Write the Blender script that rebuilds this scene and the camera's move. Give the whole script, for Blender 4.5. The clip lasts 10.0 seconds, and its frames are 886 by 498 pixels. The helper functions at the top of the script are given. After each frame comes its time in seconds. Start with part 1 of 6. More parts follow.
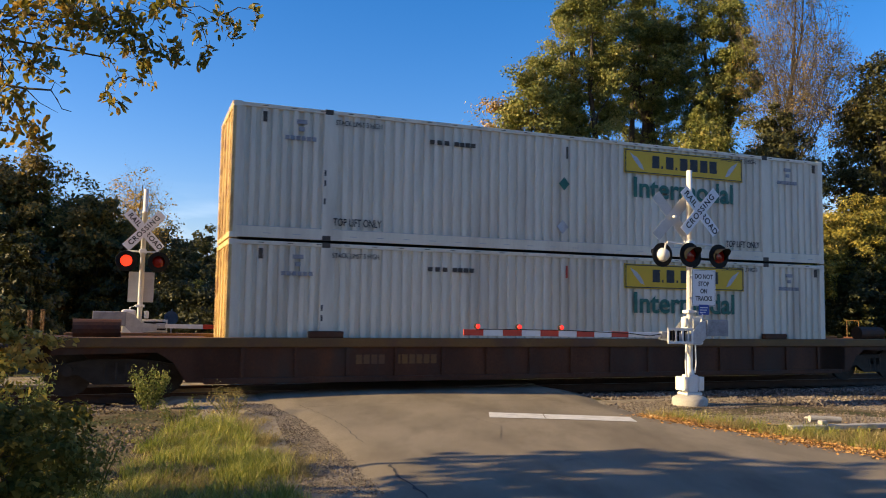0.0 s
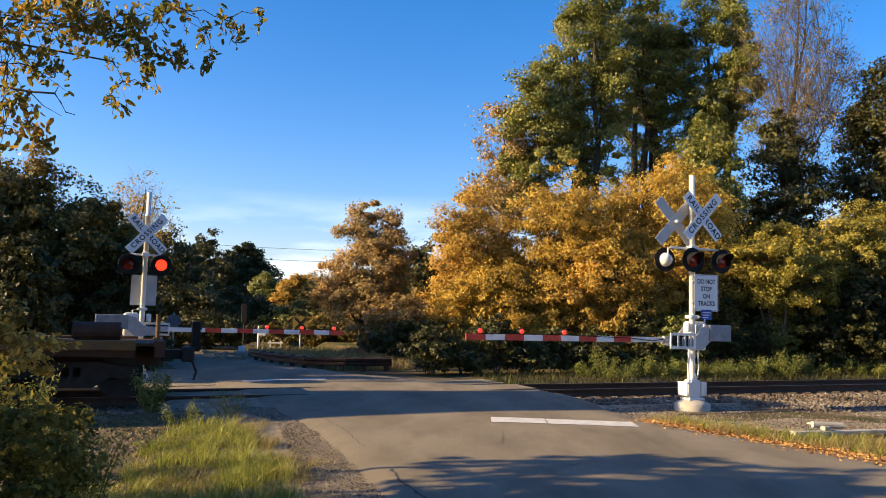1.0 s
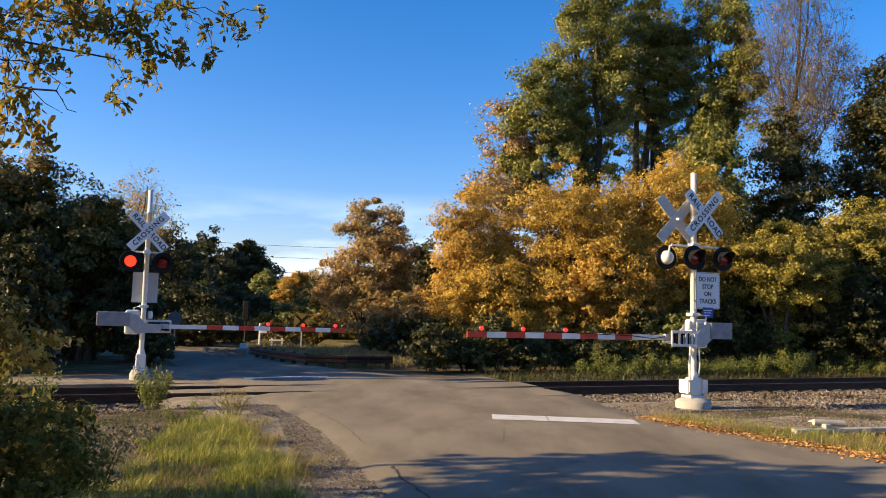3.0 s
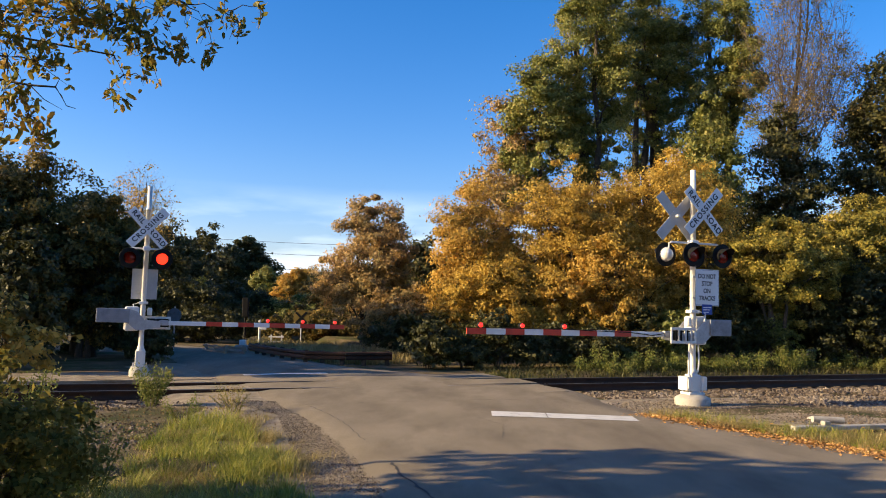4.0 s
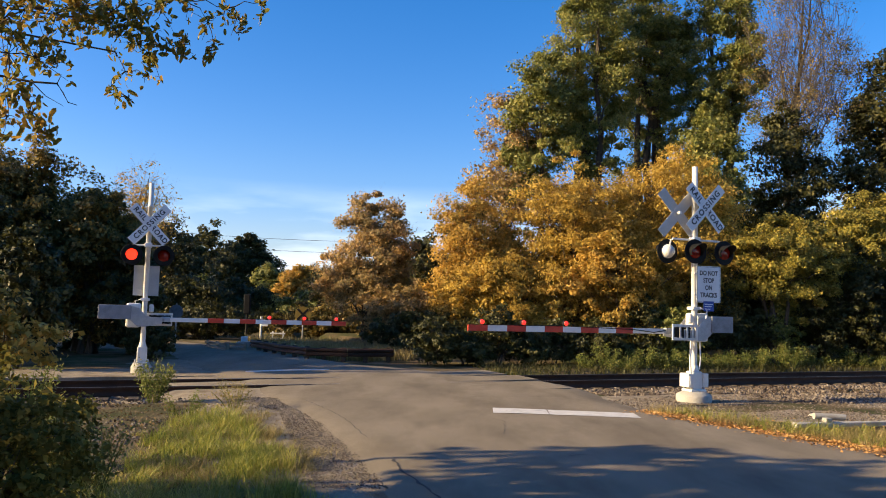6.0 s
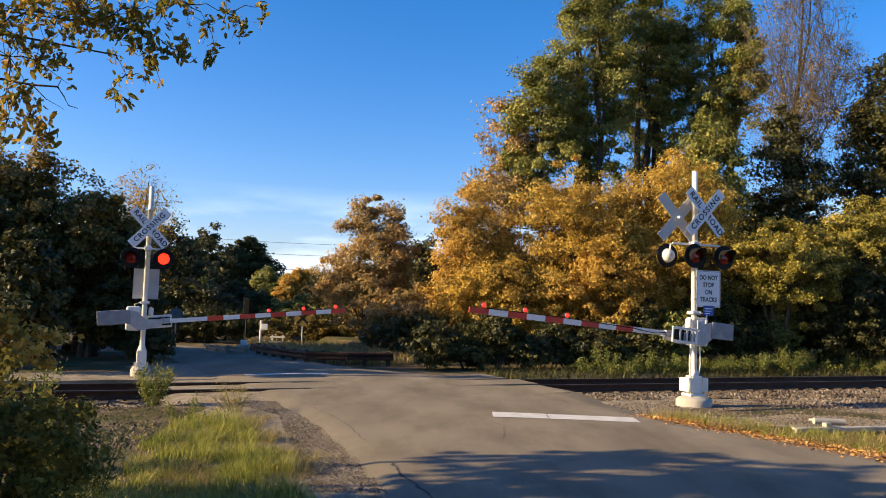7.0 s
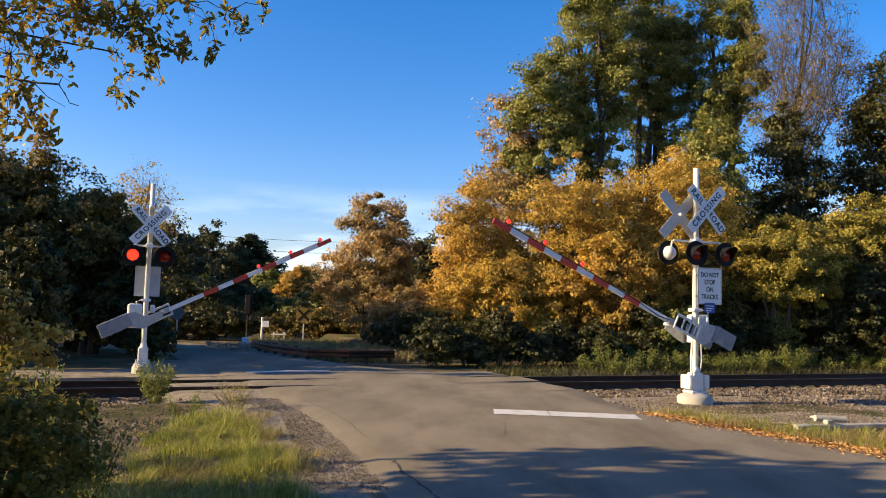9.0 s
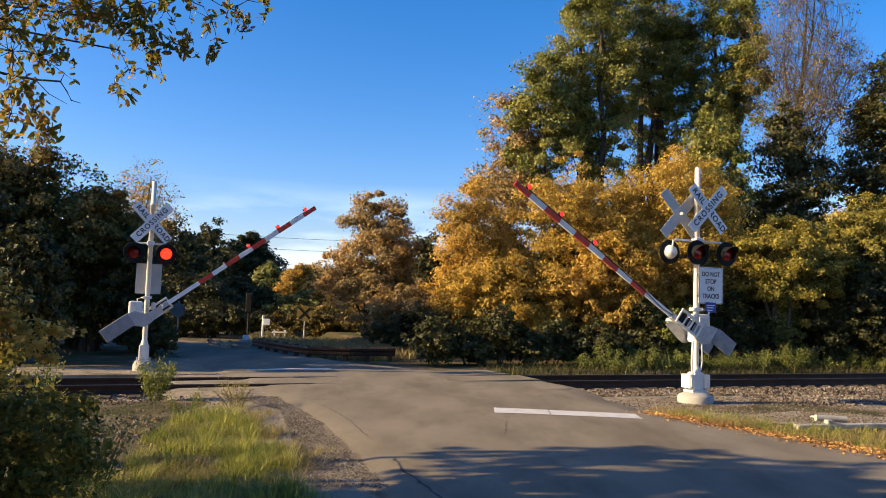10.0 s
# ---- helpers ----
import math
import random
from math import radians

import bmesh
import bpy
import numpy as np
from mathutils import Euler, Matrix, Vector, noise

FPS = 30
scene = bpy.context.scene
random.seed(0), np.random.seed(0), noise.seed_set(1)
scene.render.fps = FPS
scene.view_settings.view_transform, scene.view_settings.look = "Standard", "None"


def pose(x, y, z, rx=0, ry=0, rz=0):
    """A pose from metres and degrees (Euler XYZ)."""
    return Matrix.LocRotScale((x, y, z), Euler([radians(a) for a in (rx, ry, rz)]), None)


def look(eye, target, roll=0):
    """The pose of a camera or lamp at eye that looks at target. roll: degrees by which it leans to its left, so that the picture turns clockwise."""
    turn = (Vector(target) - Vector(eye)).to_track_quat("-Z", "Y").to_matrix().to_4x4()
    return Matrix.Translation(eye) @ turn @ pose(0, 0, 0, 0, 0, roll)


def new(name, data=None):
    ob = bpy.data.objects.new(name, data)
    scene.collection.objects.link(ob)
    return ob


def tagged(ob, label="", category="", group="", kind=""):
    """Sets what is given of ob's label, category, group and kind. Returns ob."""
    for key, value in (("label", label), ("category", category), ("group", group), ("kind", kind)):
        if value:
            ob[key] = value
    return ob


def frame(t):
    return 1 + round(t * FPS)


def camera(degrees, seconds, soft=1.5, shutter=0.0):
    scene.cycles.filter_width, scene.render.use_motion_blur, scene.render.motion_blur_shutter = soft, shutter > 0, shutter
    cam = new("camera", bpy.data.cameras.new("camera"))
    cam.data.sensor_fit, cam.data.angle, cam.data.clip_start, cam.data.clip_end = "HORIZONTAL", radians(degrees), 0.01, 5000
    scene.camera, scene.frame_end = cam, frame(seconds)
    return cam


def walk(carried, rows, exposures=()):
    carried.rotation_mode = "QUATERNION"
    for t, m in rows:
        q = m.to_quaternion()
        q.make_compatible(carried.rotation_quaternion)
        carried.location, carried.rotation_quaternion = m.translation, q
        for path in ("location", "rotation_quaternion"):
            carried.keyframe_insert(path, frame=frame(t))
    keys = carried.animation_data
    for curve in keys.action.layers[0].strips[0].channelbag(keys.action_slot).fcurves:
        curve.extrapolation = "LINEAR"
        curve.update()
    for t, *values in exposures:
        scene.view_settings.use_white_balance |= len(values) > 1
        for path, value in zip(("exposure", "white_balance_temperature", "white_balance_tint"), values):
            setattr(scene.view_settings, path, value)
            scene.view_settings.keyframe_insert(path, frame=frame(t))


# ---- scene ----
# The camera is held in the hand at one spot: seconds, degrees up, lean and turn to the right.
HELD = [
    (0.0, 4.447, 0.911, 0.287),
    (0.5, 4.632, 1.099, 0.159),
    (1.0, 4.745, 1.113, 0.105),
    (1.5, 4.724, 1.197, 0.030),
    (2.0, 4.606, 1.189, -0.011),
    (2.5, 4.614, 1.146, -0.000),
    (4.0, 4.333, 1.200, 0.058),
    (4.5, 4.227, 1.171, 0.064),
    (5.0, 4.099, 1.155, -0.047),
    (5.5, 4.051, 1.173, -0.054),
    (7.0, 4.374, 1.354, -0.046),
    (7.5, 4.497, 1.337, -0.070),
    (8.0, 4.436, 1.288, -0.074),
    (8.5, 4.348, 1.253, -0.075),
    (9.0, 4.178, 1.336, -0.125),
    (9.5, 4.064, 1.445, -0.177),
    (10.0, 4.067, 1.534, -0.199),
]
EYE = (0.0, 0.0, 1.80)
cam = camera(58.5, 10.0, soft=0.95, shutter=0.05)


def held(up, lean, turn):
    u, a = radians(up), radians(turn)
    way = Vector((math.sin(a) * math.cos(u), math.cos(a) * math.cos(u), math.sin(u)))
    return look(EYE, Vector(EYE) + way, lean)


walk(cam, [(t, held(u, l, a)) for t, u, l, a in HELD], exposures=[(0, 1.05, 6750, 10), (0.25, 1.3, 6950, 10), (0.5, 1.42, 7100, 10), (0.8, 1.36, 6950, 10), (1.2, 1.22, 6700, 10), (2.0, 1.14, 6580, 10), (10, 1.14, 6580, 10)])

# ---- light: a low autumn sun from the left, and the sky
SUN_WAY = Vector((0.929, 0.154, -0.336))
world = bpy.data.worlds.new("sky")
scene.world = world
world.use_nodes = True
wt = world.node_tree
for nd in list(wt.nodes):
    wt.nodes.remove(nd)
sky = wt.nodes.new("ShaderNodeTexSky")
sky.sky_type, sky.sun_disc = "NISHITA", False
sky.sun_elevation, sky.sun_rotation = radians(19.6), radians(260.6)
sky.air_density, sky.dust_density, sky.ozone_density = 1.0, 0.8, 3.0
whs = wt.nodes.new("ShaderNodeHueSaturation")
whs.inputs["Saturation"].default_value = 1.38
wti = wt.nodes.new("ShaderNodeMixRGB")
wti.blend_type = "MULTIPLY"
wti.inputs[0].default_value, wti.inputs[2].default_value = 1.0, (1.08, 0.95, 1.14, 1)
# thin streaks of cloud low over the horizon
wco = wt.nodes.new("ShaderNodeTexCoord")
wmap = wt.nodes.new("ShaderNodeMapping")
wmap.inputs["Scale"].default_value = (3.0, 3.0, 16.0)
wno = wt.nodes.new("ShaderNodeTexNoise")
wno.inputs["Scale"].default_value, wno.inputs["Detail"].default_value = 1.6, 6.0
wra = wt.nodes.new("ShaderNodeValToRGB")
wra.color_ramp.elements[0].position, wra.color_ramp.elements[1].position = 0.42, 0.72
wsep = wt.nodes.new("ShaderNodeSeparateXYZ")
wlow = wt.nodes.new("ShaderNodeMapRange")
for i, v in ((1, 0.15), (2, 0.07), (3, 0.0), (4, 0.95)):
    wlow.inputs[i].default_value = v
wmul = wt.nodes.new("ShaderNodeMath")
wmul.operation = "MULTIPLY"
wmix = wt.nodes.new("ShaderNodeMixRGB")
wmix.inputs[2].default_value = (6.3, 7.0, 8.0, 1)
wbg = wt.nodes.new("ShaderNodeBackground")
wbg.inputs["Strength"].default_value = 0.094
wout = wt.nodes.new("ShaderNodeOutputWorld")
for a, b in ((wco.outputs["Generated"], wmap.inputs[0]), (wmap.outputs[0], wno.inputs["Vector"]), (wno.outputs["Fac"], wra.inputs[0]),
             (wco.outputs["Generated"], wsep.inputs[0]), (wsep.outputs["Z"], wlow.inputs[0]), (wra.outputs[0], wmul.inputs[0]),
             (wlow.outputs[0], wmul.inputs[1]), (wmul.outputs[0], wmix.inputs[0]), (sky.outputs[0], whs.inputs["Color"]), (whs.outputs[0], wti.inputs[1]), (wti.outputs[0], wmix.inputs[1]),
             (wmix.outputs[0], wbg.inputs[0]), (wbg.outputs[0], wout.inputs[0])):
    wt.links.new(a, b)

sun = new("sun", bpy.data.lights.new("sun", "SUN"))
sun.data.energy, sun.data.angle, sun.data.color = 5.0, radians(0.53), (1.0, 0.76, 0.41)
sun.matrix_world = Matrix.Translation((-40, -5, 30)) @ SUN_WAY.to_track_quat("-Z", "Y").to_matrix().to_4x4()

# ---- the plan: the track's line, and the road square to it
TURN = 20.5
U = Vector((math.cos(radians(TURN)), math.sin(radians(TURN)), 0))
N = Vector((-U.y, U.x, 0))
MID = Vector((-4.865, 17.56, 0))
RAIL_TOP, TIE_TOP = 0.02, -0.165


def on_track(s, off=0.0, z=0.0):
    return MID + U * s + N * off + Vector((0, 0, z))


# ---- materials
def ramp_set(node, stops):
    e = node.color_ramp.elements
    while len(e) < len(stops):
        e.new(0.5)
    for el, (p, c) in zip(e, stops):
        el.position, el.color = p, (*c, 1)


def material(name, stops, scale=4.0, fine=60.0, rough=0.7, bump=0.2, metal=0.0, dist=0.01, spots=None, spot_scale=1.0, spot_at=(0.55, 0.7), spec=0.4, stretch=(1, 1, 1), grain=0.4):
    """Colour from a two-scale noise through a ramp, fine relief, and optional stains."""
    m = bpy.data.materials.new(name)
    m.use_nodes = True
    nt = m.node_tree
    n, l = nt.nodes, nt.links
    p = n["Principled BSDF"]
    co = n.new("ShaderNodeTexCoord")
    mp = n.new("ShaderNodeMapping")
    mp.inputs["Scale"].default_value = stretch
    l.new(co.outputs["Object"], mp.inputs[0])
    a, b = n.new("ShaderNodeTexNoise"), n.new("ShaderNodeTexNoise")
    a.inputs["Scale"].default_value, a.inputs["Detail"].default_value = scale, 5
    b.inputs["Scale"].default_value, b.inputs["Detail"].default_value = fine, 3
    l.new(mp.outputs[0], a.inputs["Vector"]), l.new(mp.outputs[0], b.inputs["Vector"])
    mix = n.new("ShaderNodeMixRGB")
    mix.inputs[0].default_value = grain
    l.new(a.outputs["Fac"], mix.inputs[1]), l.new(b.outputs["Fac"], mix.inputs[2])
    r = n.new("ShaderNodeValToRGB")
    ramp_set(r, stops)
    l.new(mix.outputs[0], r.inputs[0])
    col = r.outputs[0]
    if spots:
        c = n.new("ShaderNodeTexNoise")
        c.inputs["Scale"].default_value, c.inputs["Detail"].default_value = spot_scale, 7
        c.inputs["Roughness"].default_value = 0.65
        l.new(mp.outputs[0], c.inputs["Vector"])
        cr = n.new("ShaderNodeValToRGB")
        cr.color_ramp.elements[0].position, cr.color_ramp.elements[1].position = spot_at
        l.new(c.outputs["Fac"], cr.inputs[0])
        mx = n.new("ShaderNodeMixRGB")
        mx.inputs[2].default_value = (*spots, 1)
        l.new(cr.outputs[0], mx.inputs[0]), l.new(col, mx.inputs[1])
        col = mx.outputs[0]
    l.new(col, p.inputs["Base Color"])
    p.inputs["Roughness"].default_value, p.inputs["Metallic"].default_value = rough, metal
    p.inputs["Specular IOR Level"].default_value = spec
    bp = n.new("ShaderNodeBump")
    bp.inputs["Strength"].default_value, bp.inputs["Distance"].default_value = bump, dist
    l.new(b.outputs["Fac"], bp.inputs["Height"]), l.new(bp.outputs[0], p.inputs["Normal"])
    return m


def island_material(name, stops, rough=0.85, clump=0.9, thin=0.0, spec=0.2, mix_noise=0.45):
    """Every island takes its own shade; patches of shade run through the whole. thin: how much light passes a leaf."""
    m = bpy.data.materials.new(name)
    m.use_nodes = True
    nt = m.node_tree
    n, l = nt.nodes, nt.links
    p = n["Principled BSDF"]
    g = n.new("ShaderNodeNewGeometry")
    co = n.new("ShaderNodeTexCoord")
    a = n.new("ShaderNodeTexNoise")
    a.inputs["Scale"].default_value, a.inputs["Detail"].default_value = clump, 3
    l.new(co.outputs["Object"], a.inputs["Vector"])
    st = n.new("ShaderNodeMapRange")
    for i, v in ((1, 0.3), (2, 0.7), (3, 0.0), (4, 1.0)):
        st.inputs[i].default_value = v
    l.new(a.outputs["Fac"], st.inputs[0])
    mix = n.new("ShaderNodeMixRGB")
    mix.inputs[0].default_value = mix_noise
    l.new(g.outputs["Random Per Island"], mix.inputs[1]), l.new(st.outputs[0], mix.inputs[2])
    r = n.new("ShaderNodeValToRGB")
    ramp_set(r, stops)
    l.new(mix.outputs[0], r.inputs[0])
    l.new(r.outputs[0], p.inputs["Base Color"])
    p.inputs["Roughness"].default_value = rough
    p.inputs["Specular IOR Level"].default_value = spec
    if thin:
        tr = n.new("ShaderNodeBsdfTranslucent")
        l.new(r.outputs[0], tr.inputs["Color"])
        ms = n.new("ShaderNodeMixShader")
        ms.inputs[0].default_value = thin
        l.new(p.outputs[0], ms.inputs[1]), l.new(tr.outputs[0], ms.inputs[2])
        l.new(ms.outputs[0], n["Material Output"].inputs["Surface"])
    return m


def glow(name, colour, strength):
    m = bpy.data.materials.new(name)
    m.use_nodes = True
    p = m.node_tree.nodes["Principled BSDF"]
    p.inputs["Base Color"].default_value = (*colour, 1)
    p.inputs["Emission Color"].default_value, p.inputs["Emission Strength"].default_value = (*colour, 1), strength
    p.inputs["Roughness"].default_value = 0.3
    return m


TAR = material("dark_tar", [(0.3, (0.03, 0.028, 0.026)), (0.7, (0.06, 0.055, 0.05))], 4, 60, 0.9, 0.3)
ASPHALT = material("asphalt", [(0.28, (0.123, 0.104, 0.078)), (0.5, (0.226, 0.191, 0.142)), (0.74, (0.322, 0.275, 0.208))], 0.6, 130, 0.97, 0.5, dist=0.005,
                   spots=(0.135, 0.113, 0.085), spot_scale=0.7, spot_at=(0.46, 0.76), spec=0.04, grain=0.55, stretch=(1.5, 0.55, 1))
SOIL = material("soil", [(0.3, (0.075, 0.055, 0.034)), (0.5, (0.14, 0.105, 0.062)), (0.72, (0.22, 0.17, 0.105))], 1.2, 30, 0.95, 0.8, dist=0.03,
                spots=(0.055, 0.062, 0.02), spot_scale=0.5, spot_at=(0.45, 0.62), spec=0.1)
GRAVEL = material("gravel", [(0.3, (0.17, 0.14, 0.10)), (0.5, (0.27, 0.225, 0.165)), (0.7, (0.38, 0.325, 0.25))], 3, 45, 0.95, 1.0, dist=0.03,
                  spots=(0.13, 0.10, 0.06), spot_scale=1.2, spec=0.15)
WHITE_LINE = material("road_paint", [(0.25, (0.36, 0.35, 0.32)), (0.5, (0.6, 0.585, 0.55)), (0.8, (0.72, 0.7, 0.66))], 5, 70, 0.7, 0.3,
                      spots=(0.28, 0.27, 0.25), spot_scale=9, spot_at=(0.6, 0.72))
RUST = material("rusty_rail", [(0.3, (0.035, 0.018, 0.012)), (0.6, (0.075, 0.036, 0.02)), (0.8, (0.12, 0.06, 0.035))], 3, 60, 0.8, 0.3, 0.3)
RAIL_HEAD = material("worn_steel", [(0.3, (0.16, 0.14, 0.12)), (0.7, (0.28, 0.25, 0.22))], 2, 50, 0.5, 0.1, 1.0)
TIE = material("creosoted_wood", [(0.3, (0.03, 0.022, 0.016)), (0.6, (0.075, 0.055, 0.04)), (0.8, (0.13, 0.10, 0.075))], 2, 25, 0.9, 0.7, dist=0.01, stretch=(1, 6, 6))
STONE = island_material("ballast_stone", [(0.08, (0.035, 0.026, 0.02)), (0.4, (0.095, 0.072, 0.054)), (0.75, (0.2, 0.165, 0.13)), (1.0, (0.4, 0.345, 0.28))], 0.9, 0.6)
MAST_PAINT = material("white_aluminium_paint", [(0.3, (0.62, 0.61, 0.58)), (0.6, (0.74, 0.73, 0.70)), (0.8, (0.8, 0.8, 0.78))], 3, 80, 0.5, 0.08,
                      spots=(0.38, 0.36, 0.33), spot_scale=5, spot_at=(0.58, 0.85), stretch=(1, 1, 0.35))
GALV = material("galvanised_steel", [(0.3, (0.33, 0.34, 0.36)), (0.6, (0.45, 0.46, 0.48)), (0.8, (0.54, 0.55, 0.57))], 6, 60, 0.55, 0.1, 0.35,
                spots=(0.25, 0.25, 0.27), spot_scale=4, spot_at=(0.55, 0.75))
DARK_STEEL = material("dull_grey_steel", [(0.3, (0.2, 0.21, 0.235)), (0.7, (0.31, 0.32, 0.35))], 5, 50, 0.6, 0.1, 0.2, spots=(0.14, 0.14, 0.155), spot_scale=4, spot_at=(0.5, 0.75))
CONCRETE = material("concrete", [(0.3, (0.3, 0.28, 0.25)), (0.6, (0.42, 0.4, 0.36)), (0.8, (0.52, 0.5, 0.46))], 3, 50, 0.9, 0.4,
                    spots=(0.2, 0.18, 0.15), spot_scale=2.5, spot_at=(0.55, 0.75))
SIGN_WHITE = material("white_sign_sheeting", [(0.3, (0.72, 0.74, 0.76)), (0.7, (0.82, 0.84, 0.86))], 4, 90, 0.45, 0.03,
                      spots=(0.55, 0.55, 0.54), spot_scale=4, spot_at=(0.6, 0.9))
SIGN_BACK = material("dull_aluminium", [(0.3, (0.36, 0.36, 0.36)), (0.7, (0.5, 0.5, 0.5))], 3, 60, 0.5, 0.05, 0.3)
BLACK = material("black_paint", [(0.3, (0.008, 0.008, 0.008)), (0.7, (0.02, 0.02, 0.02))], 8, 60, 0.6, 0.05, spec=0.12)
LETTER = material("black_letters", [(0.3, (0.015, 0.018, 0.022)), (0.7, (0.035, 0.04, 0.045))], 8, 60, 0.6, 0.02)
BLUE = material("blue_plate", [(0.3, (0.012, 0.05, 0.28)), (0.7, (0.02, 0.08, 0.4))], 8, 60, 0.4, 0.02)
RED_TAPE = material("red_reflective_tape", [(0.3, (0.42, 0.035, 0.02)), (0.7, (0.58, 0.06, 0.03))], 5, 80, 0.4, 0.03)
WHITE_TAPE = material("white_reflective_tape", [(0.3, (0.66, 0.67, 0.68)), (0.7, (0.8, 0.8, 0.8))], 5, 80, 0.45, 0.03, spots=(0.5, 0.49, 0.47), spot_scale=5, spot_at=(0.6, 0.85))
RED_LENS = material("dark_red_lens", [(0.3, (0.160, 0.006, 0.005)), (0.7, (0.256, 0.013, 0.008))], 14, 90, 0.15, 0.1)
LAMP_ON = glow("lit_red_lamp", (1.0, 0.032, 0.012), 1.15)
ARM_LAMP_ON = glow("lit_arm_lamp", (0.9, 0.028, 0.02), 0.8)
CONTAINER = material("white_container_paint", [(0.3, (0.57, 0.53, 0.43)), (0.55, (0.67, 0.63, 0.52)), (0.8, (0.74, 0.70, 0.59))], 0.8, 30, 0.5, 0.05,
                     spots=(0.38, 0.33, 0.26), spot_scale=1.5, spot_at=(0.5, 0.84), stretch=(1, 1, 0.12))
CONT_RUST = material("dark_container_steel", [(0.3, (0.03, 0.028, 0.026)), (0.7, (0.08, 0.065, 0.05))], 4, 50, 0.7, 0.2)
END_PAINT = material("tan_container_end_paint", [(0.3, (0.4, 0.26, 0.09)), (0.55, (0.6, 0.43, 0.18)), (0.8, (0.7, 0.54, 0.28))], 2.5, 30, 0.6, 0.1,
                     spots=(0.2, 0.08, 0.03), spot_scale=3.0, spot_at=(0.5, 0.66), stretch=(1, 1, 0.4))
YELLOW = material("yellow_panel", [(0.3, (0.56, 0.36, 0.015)), (0.7, (0.66, 0.43, 0.025))], 3, 40, 0.5, 0.03)
GREEN_LETTER = material("green_letters", [(0.3, (0.006, 0.09, 0.07)), (0.7, (0.012, 0.13, 0.1))], 5, 50, 0.5, 0.02)
CAR_BROWN = material("brown_car_paint", [(0.3, (0.03, 0.010, 0.003)), (0.5, (0.066, 0.02, 0.0055)), (0.75, (0.13, 0.043, 0.012))], 1.5, 30, 0.7, 0.2,
                     spots=(0.05, 0.03, 0.02), spot_scale=1.3, spot_at=(0.48, 0.72), stretch=(1, 1, 0.5))
CAR_YELLOW = material("ochre_sill_paint", [(0.3, (0.105, 0.053, 0.015)), (0.6, (0.180, 0.090, 0.022)), (0.8, (0.255, 0.135, 0.030))], 1.2, 30, 0.65, 0.2,
                      spots=(0.10, 0.05, 0.03), spot_scale=1.0, spot_at=(0.47, 0.66))
WHEEL = material("wheel_steel", [(0.3, (0.02, 0.016, 0.013)), (0.7, (0.06, 0.045, 0.035))], 6, 50, 0.7, 0.2, 0.4)
BARK = material("bark", [(0.3, (0.035, 0.027, 0.02)), (0.55, (0.085, 0.068, 0.05)), (0.8, (0.15, 0.125, 0.1))], 3, 22, 0.95, 0.9, dist=0.03, stretch=(1, 1, 0.25))
PALE_WOOD = material("pale_timber", [(0.3, (0.240, 0.198, 0.138)), (0.7, (0.348, 0.300, 0.228))], 3, 40, 0.85, 0.3, stretch=(0.2, 1, 1))
WIRE = material("black_cable", [(0.3, (0.02, 0.02, 0.022)), (0.7, (0.04, 0.04, 0.042))], 3, 20, 0.6, 0.0)

LEAF_GREEN = island_material("green_oak_leaves", [(0.05, (0.069, 0.085, 0.022)), (0.4, (0.156, 0.175, 0.040)), (0.7, (0.275, 0.263, 0.062)), (0.95, (0.413, 0.325, 0.094))], 0.55, 0.5, 0.3, 0.35)
# dark green for leaves, with the shade low in the growth put into it
LEAF_DARK_SHADE = island_material("dark_green_leaves_with_shade", [(0.05, (0.024, 0.028, 0.009)), (0.5, (0.058, 0.06, 0.016)), (0.95, (0.135, 0.115, 0.028))], 0.55, 0.5, 0.25, 0.35)
LEAF_ORANGE = island_material("orange_autumn_leaves", [(0.05, (0.21, 0.15, 0.035)), (0.35, (0.42, 0.28, 0.052)), (0.65, (0.58, 0.385, 0.07)), (0.95, (0.74, 0.53, 0.115))], 0.6, 0.45, 0.35, 0.25, 0.3)
LEAF_GOLD = island_material("golden_brown_leaves", [(0.05, (0.18, 0.145, 0.035)), (0.4, (0.40, 0.265, 0.055)), (0.7, (0.60, 0.365, 0.075)), (0.95, (0.74, 0.49, 0.12))], 0.6, 0.5, 0.35, 0.25)
LEAF_YELLOW = island_material("yellow_green_leaves", [(0.05, (0.11, 0.12, 0.028)), (0.4, (0.26, 0.23, 0.045)), (0.7, (0.43, 0.34, 0.065)), (0.95, (0.6, 0.45, 0.1))], 0.6, 0.5, 0.35, 0.25, 0.35)
LEAF_RUSSET = island_material("russet_leaves", [(0.05, (0.16, 0.135, 0.06)), (0.4, (0.34, 0.245, 0.1)), (0.75, (0.54, 0.35, 0.14)), (0.95, (0.68, 0.45, 0.2))], 0.6, 0.5, 0.3, 0.25)
LEAF_NEAR = island_material("mixed_autumn_leaves", [(0.05, (0.103, 0.109, 0.023)), (0.4, (0.218, 0.196, 0.034)), (0.7, (0.42, 0.25, 0.046)), (0.95, (0.68, 0.38, 0.075))], 0.5, 1.5, 0.4, 0.3)
LEAF_BUSH = island_material("dark_bush_leaves", [(0.05, (0.07, 0.07, 0.018)), (0.45, (0.145, 0.13, 0.03)), (0.8, (0.28, 0.215, 0.05)), (0.97, (0.6, 0.39, 0.07))], 0.7, 2.5, 0.42, 0.12)
LEAF_OLIVE = island_material("olive_and_gold_leaves", [(0.05, (0.045, 0.048, 0.014)), (0.38, (0.12, 0.1, 0.026)), (0.68, (0.28, 0.19, 0.048)), (0.95, (0.46, 0.3, 0.065))], 0.55, 0.5, 0.3, 0.3)
